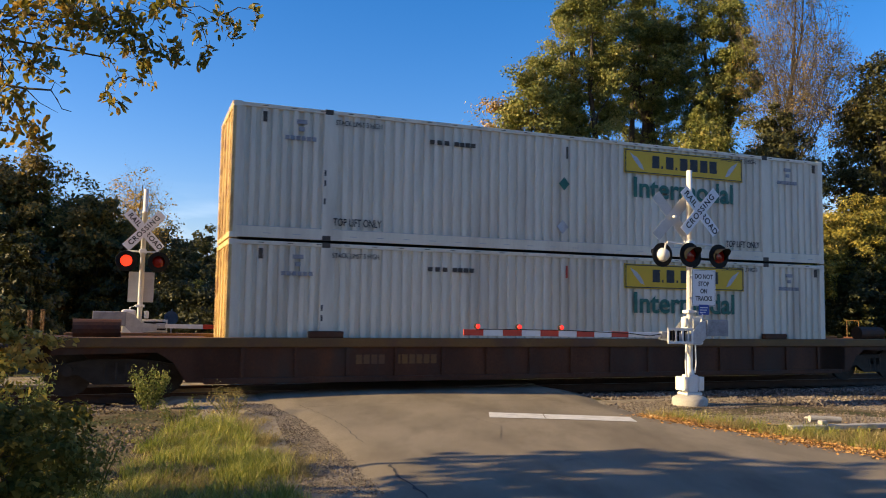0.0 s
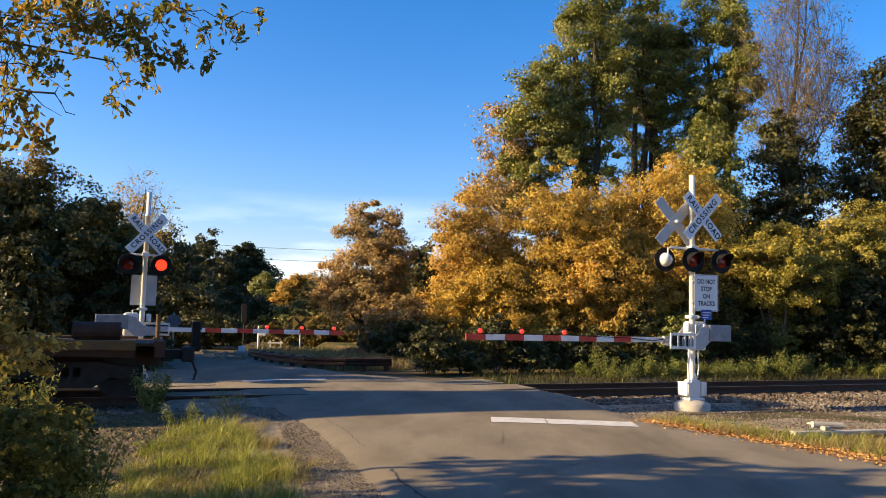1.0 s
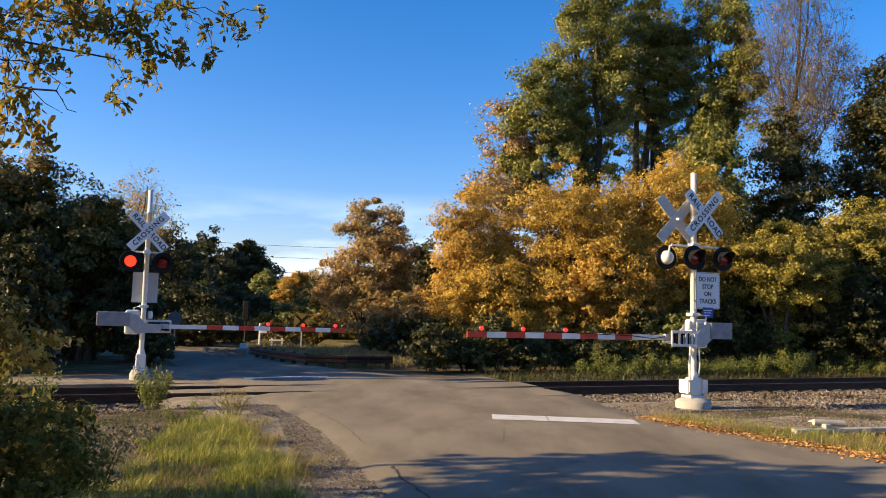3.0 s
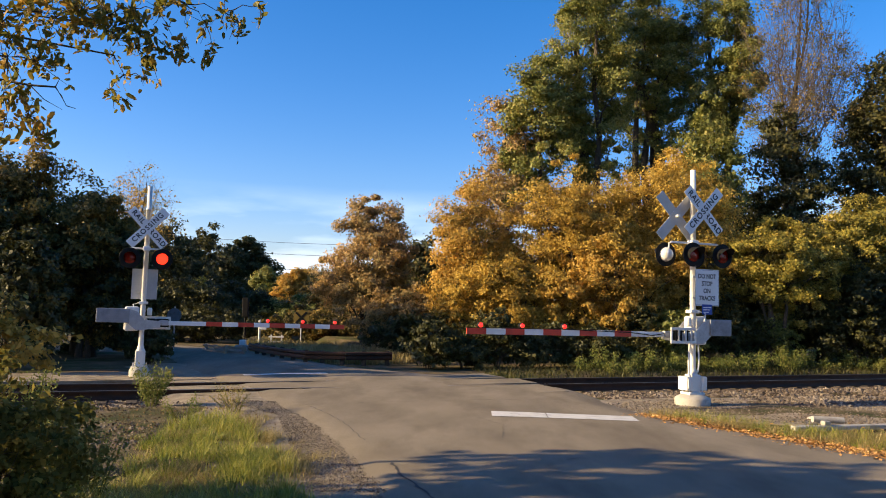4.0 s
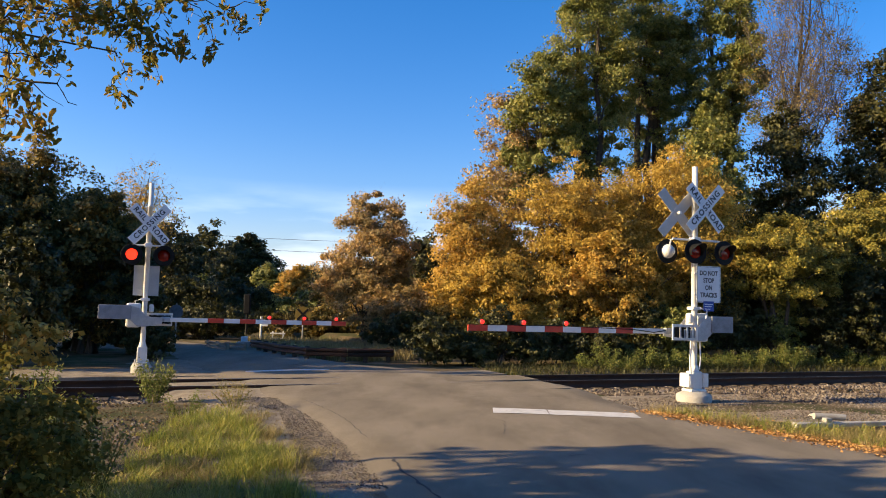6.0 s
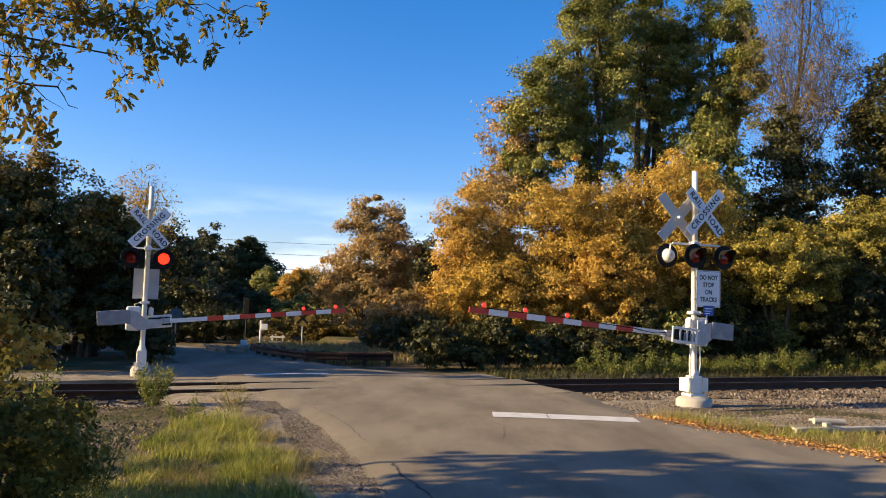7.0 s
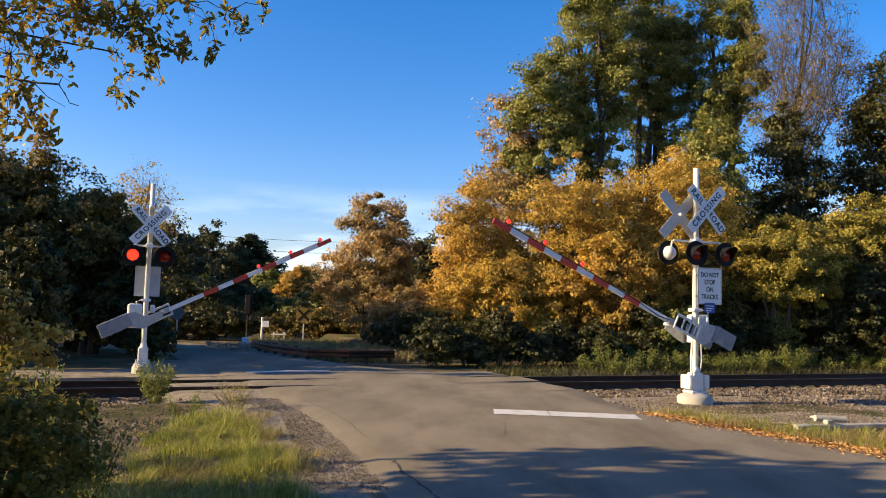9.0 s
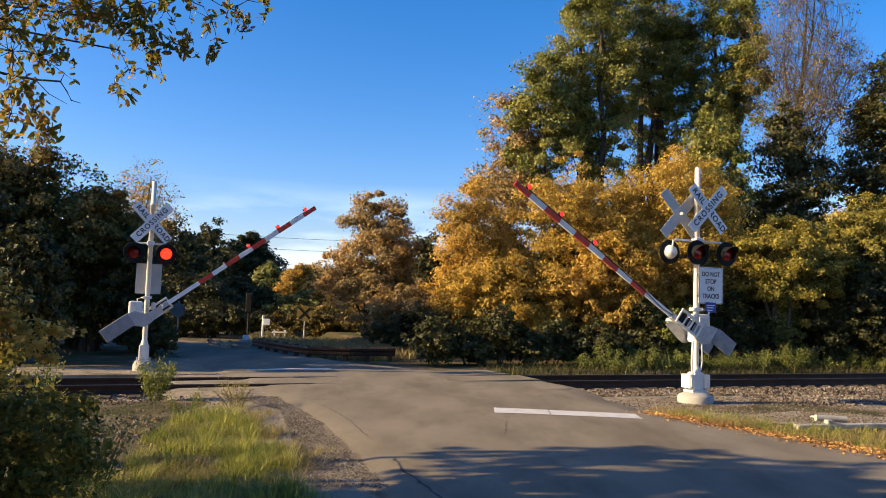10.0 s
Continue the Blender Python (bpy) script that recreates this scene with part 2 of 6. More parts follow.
GRASS = island_material("grass_blades", [(0.05, (0.085, 0.115, 0.02)), (0.4, (0.22, 0.25, 0.042)), (0.7, (0.42, 0.385, 0.09)), (0.95, (0.62, 0.5, 0.22))], 0.6, 0.9, 0.35, 0.3, 0.55)
DRY_GRASS = island_material("dry_grass_blades", [(0.05, (0.12, 0.12, 0.03)), (0.45, (0.28, 0.22, 0.08)), (0.75, (0.42, 0.33, 0.15)), (0.95, (0.55, 0.44, 0.22))], 0.7, 0.7, 0.3, 0.3)
WEED = island_material("weed_leaves", [(0.05, (0.068, 0.095, 0.022)), (0.5, (0.162, 0.189, 0.041)), (0.8, (0.297, 0.270, 0.081)), (0.95, (0.513, 0.432, 0.189))], 0.6, 0.9, 0.35, 0.3)
LITTER_OLD = island_material("old_brown_leaves", [(0.05, (0.05, 0.035, 0.02)), (0.5, (0.14, 0.095, 0.05)), (0.85, (0.26, 0.18, 0.09)), (0.97, (0.42, 0.3, 0.14))], 0.8, 0.9, 0.1)
LITTER = island_material("fallen_leaves", [(0.05, (0.16, 0.085, 0.035)), (0.4, (0.38, 0.2, 0.075)), (0.7, (0.58, 0.32, 0.11)), (0.95, (0.66, 0.45, 0.22))], 0.7, 0.9, 0.15)


# ---- mesh helpers
def mesh_ob(name, bm, mat, parent=None, smooth=False):
    me = bpy.data.meshes.new(name)
    bm.normal_update()
    bm.to_mesh(me)
    bm.free()
    me.materials.append(mat)
    if smooth:
        me.polygons.foreach_set("use_smooth", [True] * len(me.polygons))
    ob = new(name, me)
    if parent:
        ob.parent = parent
    return ob


def part(name, bm, mat, parent, label="", smooth=False):
    ob = mesh_ob(name, bm, mat, parent, smooth)
    return tagged(ob, label) if label else ob


def raw(name, verts, faces, mat, parent=None):
    me = bpy.data.meshes.new(name)
    me.from_pydata(verts, [], faces)
    me.materials.append(mat)
    ob = new(name, me)
    if parent:
        ob.parent = parent
    return ob


def box(bm, x0, y0, z0, x1, y1, z1, bevel=0.0, m=None):
    r = bmesh.ops.create_cube(bm, size=1.0)
    vs = r["verts"]
    bmesh.ops.transform(bm, matrix=Matrix.Translation(((x0 + x1) / 2, (y0 + y1) / 2, (z0 + z1) / 2)) @ Matrix.Diagonal((abs(x1 - x0), abs(y1 - y0), abs(z1 - z0), 1)), verts=vs)
    if bevel:
        es = list({e for v in vs for e in v.link_edges})
        r2 = bmesh.ops.bevel(bm, geom=es, offset=bevel, segments=2, affect="EDGES", profile=0.5)
        vs = list({v for f in r2["faces"] for v in f.verts} | {v for v in vs if v.is_valid})
    if m is not None:
        bmesh.ops.transform(bm, matrix=m, verts=vs)
    return vs


def cyl(bm, p, q, r0, r1=None, sides=16):
    p, q = Vector(p), Vector(q)
    d = q - p
    m = Matrix.Translation((p + q) / 2) @ d.to_track_quat("Z", "Y").to_matrix().to_4x4()
    return bmesh.ops.create_cone(bm, cap_ends=True, segments=sides, radius1=r0, radius2=r0 if r1 is None else r1, depth=d.length, matrix=m)["verts"]


def lathe(bm, prof, m=None, sides=24):
    """Turns a profile of (radius, height) about z."""
    rings = []
    for r, z in prof:
        rings.append([bm.verts.new((r * math.cos(2 * math.pi * i / sides), r * math.sin(2 * math.pi * i / sides), z)) for i in range(sides)] if r > 1e-5 else [bm.verts.new((0, 0, z))])
    for a, b in zip(rings, rings[1:]):
        for i in range(sides):
            j = (i + 1) % sides
            f = [a[i % len(a)], a[j % len(a)], b[j % len(b)], b[i % len(b)]]
            f = [v for k, v in enumerate(f) if v not in f[:k]]
            if len(f) > 2:
                bm.faces.new(f)
    if m is not None:
        bmesh.ops.transform(bm, matrix=m, verts=[v for r in rings for v in r])


def prism(bm, outline, y0, y1, m=None):
    """An outline of (x, z) drawn out from y0 to y1."""
    a = [bm.verts.new((x, y0, z)) for x, z in outline]
    b = [bm.verts.new((x, y1, z)) for x, z in outline]
    k = len(outline)
    bm.faces.new(a), bm.faces.new(b[::-1])
    for i in range(k):
        bm.faces.new((a[i], b[i], b[(i + 1) % k], a[(i + 1) % k]))
    bmesh.ops.recalc_face_normals(bm, faces=bm.faces[:])
    if m is not None:
        bmesh.ops.transform(bm, matrix=m, verts=a + b)


def tube_data(paths, sides=6):
    """Tapered tubes: every path is a list of (point, radius). Gives verts and faces."""
    vs, fs = [], []
    for path in paths:
        base = len(vs)
        for i, (p, r) in enumerate(path):
            a, b = path[max(i - 1, 0)][0], path[min(i + 1, len(path) - 1)][0]
            d = (Vector(b) - Vector(a)).normalized()
            s = d.orthogonal().normalized()
            t = d.cross(s)
            for k in range(sides):
                w = 2 * math.pi * k / sides
                vs.append(tuple(Vector(p) + (s * math.cos(w) + t * math.sin(w)) * r))
        for i in range(len(path) - 1):
            for k in range(sides):
                a, b = base + i * sides + k, base + i * sides + (k + 1) % sides
                fs.append((a, b, b + sides, a + sides))
    return vs, fs


def quads(name, v, mat, parent=None):
    """v: an array (n, corners, 3) of loose faces, made into one mesh."""
    n, k = v.shape[:2]
    me = bpy.data.meshes.new(name)
    me.vertices.add(n * k)
    me.vertices.foreach_set("co", np.ascontiguousarray(v, dtype=np.float32).ravel())
    me.loops.add(n * k)
    me.loops.foreach_set("vertex_index", np.arange(n * k, dtype=np.int32))
    me.polygons.add(n)
    me.polygons.foreach_set("loop_start", np.arange(0, n * k, k, dtype=np.int32))
    me.polygons.foreach_set("loop_total", np.full(n, k, dtype=np.int32))
    me.update(calc_edges=True)
    me.materials.append(mat)
    ob = new(name, me)
    if parent:
        ob.parent = parent
    return ob


def leaf_quads(rng, centres, size, aspect=0.62, droop=0.0):
    """A pointed leaf, slightly folded, at every centre, turned at random."""
    n = len(centres)
    d = rng.normal(size=(n, 3))
    d[:, 2] -= droop
    d /= np.linalg.norm(d, axis=1)[:, None]
    s = np.cross(d, rng.normal(size=(n, 3)))
    s /= np.linalg.norm(s, axis=1)[:, None]
    k = size * rng.uniform(0.6, 1.3, size=n)[:, None]
    up = np.cross(d, s) * k * 0.12
    v = np.stack([centres - d * k * 0.5, centres + s * k * aspect * 0.5 + up, centres + d * k * 0.5, centres - s * k * aspect * 0.5 + up], axis=1)
    return v


def lettering(name, text, size, mat, parent, m, depth=0.003, wide=1.0, label="", bold=0.0, align="CENTER", space=1.0):
    cu = bpy.data.curves.new(name, "FONT")
    cu.body, cu.size, cu.extrude, cu.align_x, cu.align_y = text, size, depth, align, "CENTER"
    cu.offset, cu.space_character = bold, space
    tmp = bpy.data.objects.new("tmp_text", cu)
    scene.collection.objects.link(tmp)
    me = bpy.data.meshes.new_from_object(tmp.evaluated_get(bpy.context.evaluated_depsgraph_get()))
    bpy.data.objects.remove(tmp)
    me.name = name
    me.transform(m @ Matrix.Diagonal((wide, 1, 1, 1)))
    me.materials.clear()
    me.materials.append(mat)
    ob = new(name, me)
    ob.parent = parent
    return tagged(ob, label) if label else ob


FACE = pose(0, 0, 0, 90, 0, 0)       # lays drawn text upright, facing -y


# ---- ground, road and track bed
ROAD = [((3.6, -6), (13.0, -6)), ((2.6, 0), (10.5, 0)), ((0.85, 5), (8.4, 5.6)), ((-0.25, 7.85), (6.7, 8.8)), ((-0.74, 9.43), (5.6, 10.7)), ((-1.46, 11.7), (4.4, 12.8)),
        ((-2.2, 13.5), (3.6, 14.2)), ((-3.1, 15.6), (3.2, 15.9)), ((-3.9, 17.7), (2.95, 18.1)), ((-4.9, 19.1), (2.4, 19.9)), ((-6.0, 21.0), (0.5, 21.4)),
        ((-7.1, 23.2), (-1.5, 22.9)), ((-7.8, 25.0), (-3.1, 24.4)), ((-8.6, 26.9), (-4.5, 26.6)), ((-9.6, 28.8), (-6.0, 29.0)), ((-11.6, 30.3), (-7.8, 31.8)),
        ((-14.5, 31.3), (-11.0, 34.0)), ((-19.0, 32.0), (-17.0, 35.6)), ((-28.0, 32.6), (-27.0, 36.4))]


def road_sheet(name, mat, pairs, z, grow, cols=14, rag=0.05, skirt=0.08, left=None):
    bm = bmesh.new()
    rng = random.Random(5)
    rows = []
    fine = []
    for (a, b), (c, d) in zip(pairs, pairs[1:]):
        for k in range(4):
            t = k / 4
            fine.append((Vector(a).lerp(Vector(c), t), Vector(b).lerp(Vector(d), t)))
    for l, r in fine:
        w = (r - l).normalized()
        l2, r2 = l - w * ((grow if left is None else left) + rng.uniform(-rag, rag)), r + w * (grow + rng.uniform(-rag, rag))
        row = [bm.verts.new((l2.x - w.x * 0.5, l2.y - w.y * 0.5, z - skirt))]
        for i in range(cols + 1):
            p = l2.lerp(r2, i / cols)
            crown = 0.03 * (1 - (2 * i / cols - 1) ** 2)
            row.append(bm.verts.new((p.x, p.y, z + crown + 0.012 * noise.noise((p.x * 0.5, p.y * 0.5, 3)))))
        row.append(bm.verts.new((r2.x + w.x * 0.4, r2.y + w.y * 0.4, z - skirt)))
        rows.append(row)
    for a, b in zip(rows, rows[1:]):
        for i in range(len(a) - 1):
            bm.faces.new((a[i], a[i + 1], b[i + 1], b[i]))
    ob = mesh_ob(name, bm, mat, smooth=True)
    return ob


def road_z(x, y):
    mids = [(a[1] + b[1]) / 2 for a, b in ROAD]
    l, r = np.interp(y, mids, [a[0] for a, b in ROAD]), np.interp(y, mids, [b[0] for a, b in ROAD])
    k = min(1.0, max(0.0, (x - l) / (r - l)))
    return 0.03 * (1 - (2 * k - 1) ** 2) + 0.012 * noise.noise((x * 0.5, y * 0.5, 3))


def build_ground():
    xs = np.concatenate([[-2500, -900, -300, -120, -70], np.arange(-45, 45.1, 0.75), [70, 120, 300, 900, 2500]])
    ys = np.concatenate([[-2500, -900, -200, -60, -25], np.arange(-12, 60.1, 0.75), [75, 110, 200, 500, 1200, 2800]])
    vs = []
    for y in ys:
        for x in xs:
            s = (x - MID.x) * U.x + (y - MID.y) * U.y
            off = (x - MID.x) * N.x + (y - MID.y) * N.y
            z = -0.07 + 0.05 * noise.noise((x * 0.35, y * 0.35, 0))
            if abs(off) < 2.5:
                z = min(z, -0.30 + 0.1 * max(0, abs(off) - 1.5))
            if off > 6:
                z += min(0.5, 0.05 * (off - 6)) if s > 6 else 0
            vs.append((x, y, z))
    w = len(xs)
    fs = [(j * w + i, j * w + i + 1, (j + 1) * w + i + 1, (j + 1) * w + i) for j in range(len(ys) - 1) for i in range(w - 1)]
    g = raw("ground", vs, fs, SOIL)
    g.data.polygons.foreach_set("use_smooth", [True] * len(g.data.polygons))
    tagged(g, "brown soil ground with patches of low green", "ground", kind="structure")
    tagged(road_sheet("pavement", GRAVEL, ROAD[1:13], -0.055, 0.3, 10, 0.15, 0.10, left=1.9), "loose grey gravel shoulder beside the road", "shoulder", kind="structure")
    r = road_sheet("road", ASPHALT, ROAD, 0.0, 0.0)
    tagged(r, "worn grey asphalt road crossing the railway track", "road", kind="structure")
    bm = bmesh.new()
    rng = random.Random(8)
    rim = [(3.1, 16.2), (3.5, 14.5), (4.6, 14.1), (6.6, 13.6), (8.9, 12.9), (14.0, 14.5), (20.0, 18.5), (20.0, 21.3), (12.0, 19.6), (6.0, 18.0), (3.0, 17.0)]
    pts = []
    for (a, b), (c, d) in zip(rim, rim[1:] + rim[:1]):
        for k in range(6):
            pts.append(bm.verts.new((a + (c - a) * k / 6 + rng.uniform(-0.1, 0.1), b + (d - b) * k / 6 + rng.uniform(-0.1, 0.1), -0.06)))
    f = bm.faces.new(pts)
    r2 = bmesh.ops.extrude_face_region(bm, geom=[f])
    bmesh.ops.translate(bm, vec=(0, 0, -0.15), verts=[v for v in r2["geom"] if isinstance(v, bmesh.types.BMVert)])
    bmesh.ops.recalc_face_normals(bm, faces=bm.faces)
    tagged(mesh_ob("gravel_apron", bm, GRAVEL), "pale gravel strip between the verge and the ballast", "gravel", kind="structure")
    bm = bmesh.new()
    pad = [(-11.5, 17.3), (-8.3, 18.45), (-5.6, 19.5), (-5.3, 20.6), (-7.2, 21.3), (-11.5, 19.9)]
    pts = []
    for (a, b), (c, d) in zip(pad, pad[1:] + pad[:1]):
        for k in range(5):
            pts.append(bm.verts.new((a + (c - a) * k / 5 + rng.uniform(-0.08, 0.08), b + (d - b) * k / 5 + rng.uniform(-0.08, 0.08), -0.03)))
    f = bm.faces.new(pts)
    r2 = bmesh.ops.extrude_face_region(bm, geom=[f])
    bmesh.ops.translate(bm, vec=(0, 0, -0.2), verts=[v for v in r2["geom"] if isinstance(v, bmesh.types.BMVert)])
    bmesh.ops.recalc_face_normals(bm, faces=bm.faces)
    tagged(mesh_ob("gravel_pad", bm, GRAVEL), "pale gravel pad round the far signal mast", "gravel", kind="structure")
    # cracks and worn joints in the asphalt
    def crack(pts, w):
        vs, fs = [], []
        rng = random.Random(int(pts[0][0] * 50) + 77)
        line = []
        for (a, b), (c, d) in zip(pts, pts[1:]):
            k = max(2, int(math.hypot(c - a, d - b) / 0.12))
            for i in range(k):
                line.append((a + (c - a) * i / k + rng.uniform(-0.022, 0.022), b + (d - b) * i / k + rng.uniform(-0.012, 0.012)))
        across = abs(pts[-1][0] - pts[0][0]) < abs(pts[-1][1] - pts[0][1])
        for i, (x, y) in enumerate(line):
            ww = w * rng.uniform(0.3, 1.2)
            dx, dy = (ww, 0) if across else (0, ww)
            z = road_z(x, y) + 0.006
            vs += [(x - dx, y - dy, z), (x + dx, y + dy, z)]
        for i in range(len(line) - 1):
            fs.append((2 * i, 2 * i + 1, 2 * i + 3, 2 * i + 2))
        tagged(raw("road_crack", vs, fs, TAR), "dark irregular crack in the asphalt", "road crack", kind="structure")
    crack([(0.35, 6.6), (-0.1, 7.9), (-0.45, 8.9), (-0.55, 9.5)], 0.02)
    crack([(-1.0, 10.9), (-1.5, 12.6), (-2.2, 14.2), (-2.6, 15.0)], 0.007)
    crack([(1.55, 9.6), (1.7, 9.75), (1.95, 9.7)], 0.012)
    crack([(-2.5, 14.6), (-1.0, 15.1), (0.8, 15.7), (2.6, 16.2)], 0.007)
    crack([(0.9, 11.2), (1.0, 12.4), (0.6, 13.2)], 0.005)
    # the stop lines, each in two strokes
    for name, a, b, wd in (("stop_line", (0.9, 13.66), (1.83, 13.62), 0.66), ("stop_line", (1.845, 13.62), (3.34, 13.55), 0.66), ("stop_line", (-5.0, 20.4), (-3.0, 21.3), 0.3)):
        a, b = Vector((*a, 0)), Vector((*b, 0))
        d = (b - a).normalized()
        nn = Vector((-d.y, d.x, 0))
        bm = bmesh.new()
        rows = []
        rng = random.Random(int(a.x * 100) % 91)
        for i in range(13):
            p = a.lerp(b, i / 12)
            row = []
            for k in (-1, 0, 1):
                q = p + nn * (k * wd / 2 + rng.uniform(-0.012, 0.012))
                row.append(bm.verts.new((q.x, q.y, road_z(q.x, q.y) + 0.007)))
            rows.append(row)
        for c, e in zip(rows, rows[1:]):
            for k in range(2):
                bm.faces.new((c[k], e[k], e[k + 1], c[k + 1]))
        tagged(mesh_ob(name, bm, WHITE_LINE), "worn white stop line painted across the lane", "road marking", kind="structure")


def build_track():
    bed = new("railway_track")
    bed.matrix_world = Matrix.Translation(MID) @ pose(0, 0, 0, 0, 0, TURN)
    tagged(bed, "single railway track on wooden ties and grey ballast", "track", kind="structure")
    prof = [(-0.07, 0), (-0.07, 0.012), (-0.012, 0.03), (-0.010, 0.125), (-0.034, 0.138), (-0.036, 0.17), (-0.028, 0.178), (0.028, 0.178), (0.036, 0.17), (0.034, 0.138), (0.010, 0.125), (0.012, 0.03), (0.07, 0.012), (0.07, 0)]
    for side in (-1, 1):
        bm = bmesh.new()
        prism(bm, [(x, z + RAIL_TOP - 0.178) for x, z in prof], -260, 160, pose(0, side * 0.755, 0, 0, 0, -90))
        rail = part("rail", bm, RUST, bed, "rusty steel rail with a worn bright head", True)
        bm = bmesh.new()
        box(bm, -260, side * 0.755 - 0.026, RAIL_TOP, 160, side * 0.755 + 0.026, RAIL_TOP + 0.003)
        part("rail_head", bm, RAIL_HEAD, rail)
    # ballast bed
    bm = bmesh.new()
    prism(bm, [(-2.3, -0.32), (-1.5, TIE_TOP - 0.05), (1.5, TIE_TOP - 0.05), (2.3, -0.32)], -260, 160, pose(0, 0, 0, 0, 0, -90))
    part("ballast_bed", bm, GRAVEL, bed)
    # stones, in the open stretches
    rng = np.random.default_rng(11)
    base_v = np.array([(1, 0, 0), (-1, 0, 0), (0, 1, 0), (0, -1, 0), (0, 0, 1), (0, 0, -1)], float)
    tri = np.array([(0, 2, 4), (2, 1, 4), (1, 3, 4), (3, 0, 4), (2, 0, 5), (1, 2, 5), (3, 1, 5), (0, 3, 5)])
    pts = []
    for s0, s1, cnt, reach in ((-12, 0.2, 9000, -4.6), (7.8, 11, 5200, -3.4), (11, 32, 20000, -5.6)):
        s = rng.uniform(s0, s1, cnt)
        off = rng.uniform(reach, 2.6 if s0 < 0 else 2.2, cnt)
        z = np.where(np.abs(off) < 1.5, TIE_TOP - 0.05, np.where((off < -2.3) & (s > 5), -0.06, TIE_TOP - 0.05 - (np.abs(off) - 1.5) * 0.10))
        ok = np.abs(np.abs(off) - 0.755) > 0.1
        pts.append(np.stack([s, off, z], 1)[ok])
    p = np.concatenate(pts)
    n = len(p)
    k = rng.uniform(0.026, 0.062, (n, 1, 1)) * rng.uniform(0.8, 1.1, (n, 1, 1))
    shape = base_v[None] * rng.uniform(0.6, 1.25, (n, 6, 1)) + rng.normal(0, 0.18, (n, 6, 3))
    ang = rng.uniform(0, 6.28, n)
    c, s = np.cos(ang), np.sin(ang)
    tilt = rng.uniform(-0.6, 0.6, n)
    x, y, z = shape[..., 0], shape[..., 1], shape[..., 2]
    x2, z2 = x * np.cos(tilt)[:, None] + z * np.sin(tilt)[:, None], z * np.cos(tilt)[:, None] - x * np.sin(tilt)[:, None]
    sh = np.stack([x2 * c[:, None] - y * s[:, None], x2 * s[:, None] + y * c[:, None], z2 * 0.8], -1) * k + p[:, None]
    f = (tri[None] + (np.arange(n) * 6)[:, None, None]).reshape(-1, 3)
    st = raw("ballast_stones", sh.reshape(-1, 3).tolist(), f.tolist(), STONE, bed)
    tagged(st, kind="stuff")
    # ties
    bm = bmesh.new()
    box(bm, -0.11, -1.3, TIE_TOP - 0.17, 0.11, 1.3, TIE_TOP, 0.012)
    tie = part("tie", bm, TIE, bed)
    rr = random.Random(3)
    tie.location = (-15, 0, 0)
    s = -15
    while s < 42:
        s += 0.53
        if 0.3 < s < 7.6:
            continue
        o = new("tie", tie.data)
        o.parent = bed
        o.matrix_basis = pose(s, rr.uniform(-0.05, 0.05), rr.uniform(-0.01, 0.006), 0, 0, rr.uniform(-1.2, 1.2))
    # the crossing: rubber strips along the rails
    for y in (-0.86, -0.65, 0.65, 0.86):
        bm = bmesh.new()
        box(bm, 1.7, y - 0.05, -0.15, 7.6, y + 0.05, RAIL_TOP - 0.005, 0.01)
        part("flangeway_strip", bm, BLACK, bed, "black rubber strip along the rail")
    bm = bmesh.new()
    box(bm, 1.4, -0.58, -0.02, 7.55, 0.58, 0.045, 0.015)
    for v in bm.verts:
        if v.co.x < 1.5:
            v.co.z -= 0.06
    part("crossing_panel", bm, ASPHALT, bed, "asphalt panel between the rails")
    for sg in (-1, 1):
        bm = bmesh.new()
        prism(bm, [(-sg * 2.4, -0.05), (-sg * 2.4, 0.02), (-sg * 0.93, 0.04), (-sg * 0.93, -0.05)], 1.5 if sg < 0 else 1.9, 7.4, pose(0, 0, 0, 0, 0, -90))
        for v in bm.verts:
            if v.co.x < 2.0:
                v.co.z -= 0.06
        part("approach_panel", bm, ASPHALT, bed, "asphalt ramp up to the rail")


# ---- crossing signals with gates
def crossbuck(name, parent, m):
    """Two crossed blades with letters, facing -y before m."""
    cb = new(name)
    cb.parent = parent
    cb.matrix_basis = m
    for ang, words, dy in ((-47, (("RAIL", -0.345), ("ROAD", 0.345)), -0.004), (47, (("CROSSING", 0.0),), -0.012)):
        bm = bmesh.new()
        box(bm, -0.61, -0.004, -0.114, 0.61, 0.0, 0.114, 0.0015)
        bmesh.ops.transform(bm, matrix=pose(0, dy, 0, 0, -ang, 0), verts=bm.verts)
        blade = part("blade", bm, SIGN_WHITE, cb)
        bm = bmesh.new()
        box(bm, -0.61, 0.0005, -0.114, 0.61, 0.003, 0.114)
        bmesh.ops.transform(bm, matrix=pose(0, dy, 0, 0, -ang, 0), verts=bm.verts)
        part("blade_back", bm, SIGN_BACK, cb, "dull aluminium back of the blade")
        for word, cx in words:
            lettering("letters", word, 0.175, LETTER, cb, pose(0, dy - 0.006, 0, 0, -ang, 0) @ pose(cx, 0, 0) @ FACE, 0.001, 1.0, bold=0.004, space=1.22 if len(word) > 4 else 1.12)
    bm = bmesh.new()
    cyl(bm, (0, 0, 0), (0, 0.10, 0), 0.03)
    part("bracket", bm, MAST_PAINT, cb)
    return cb


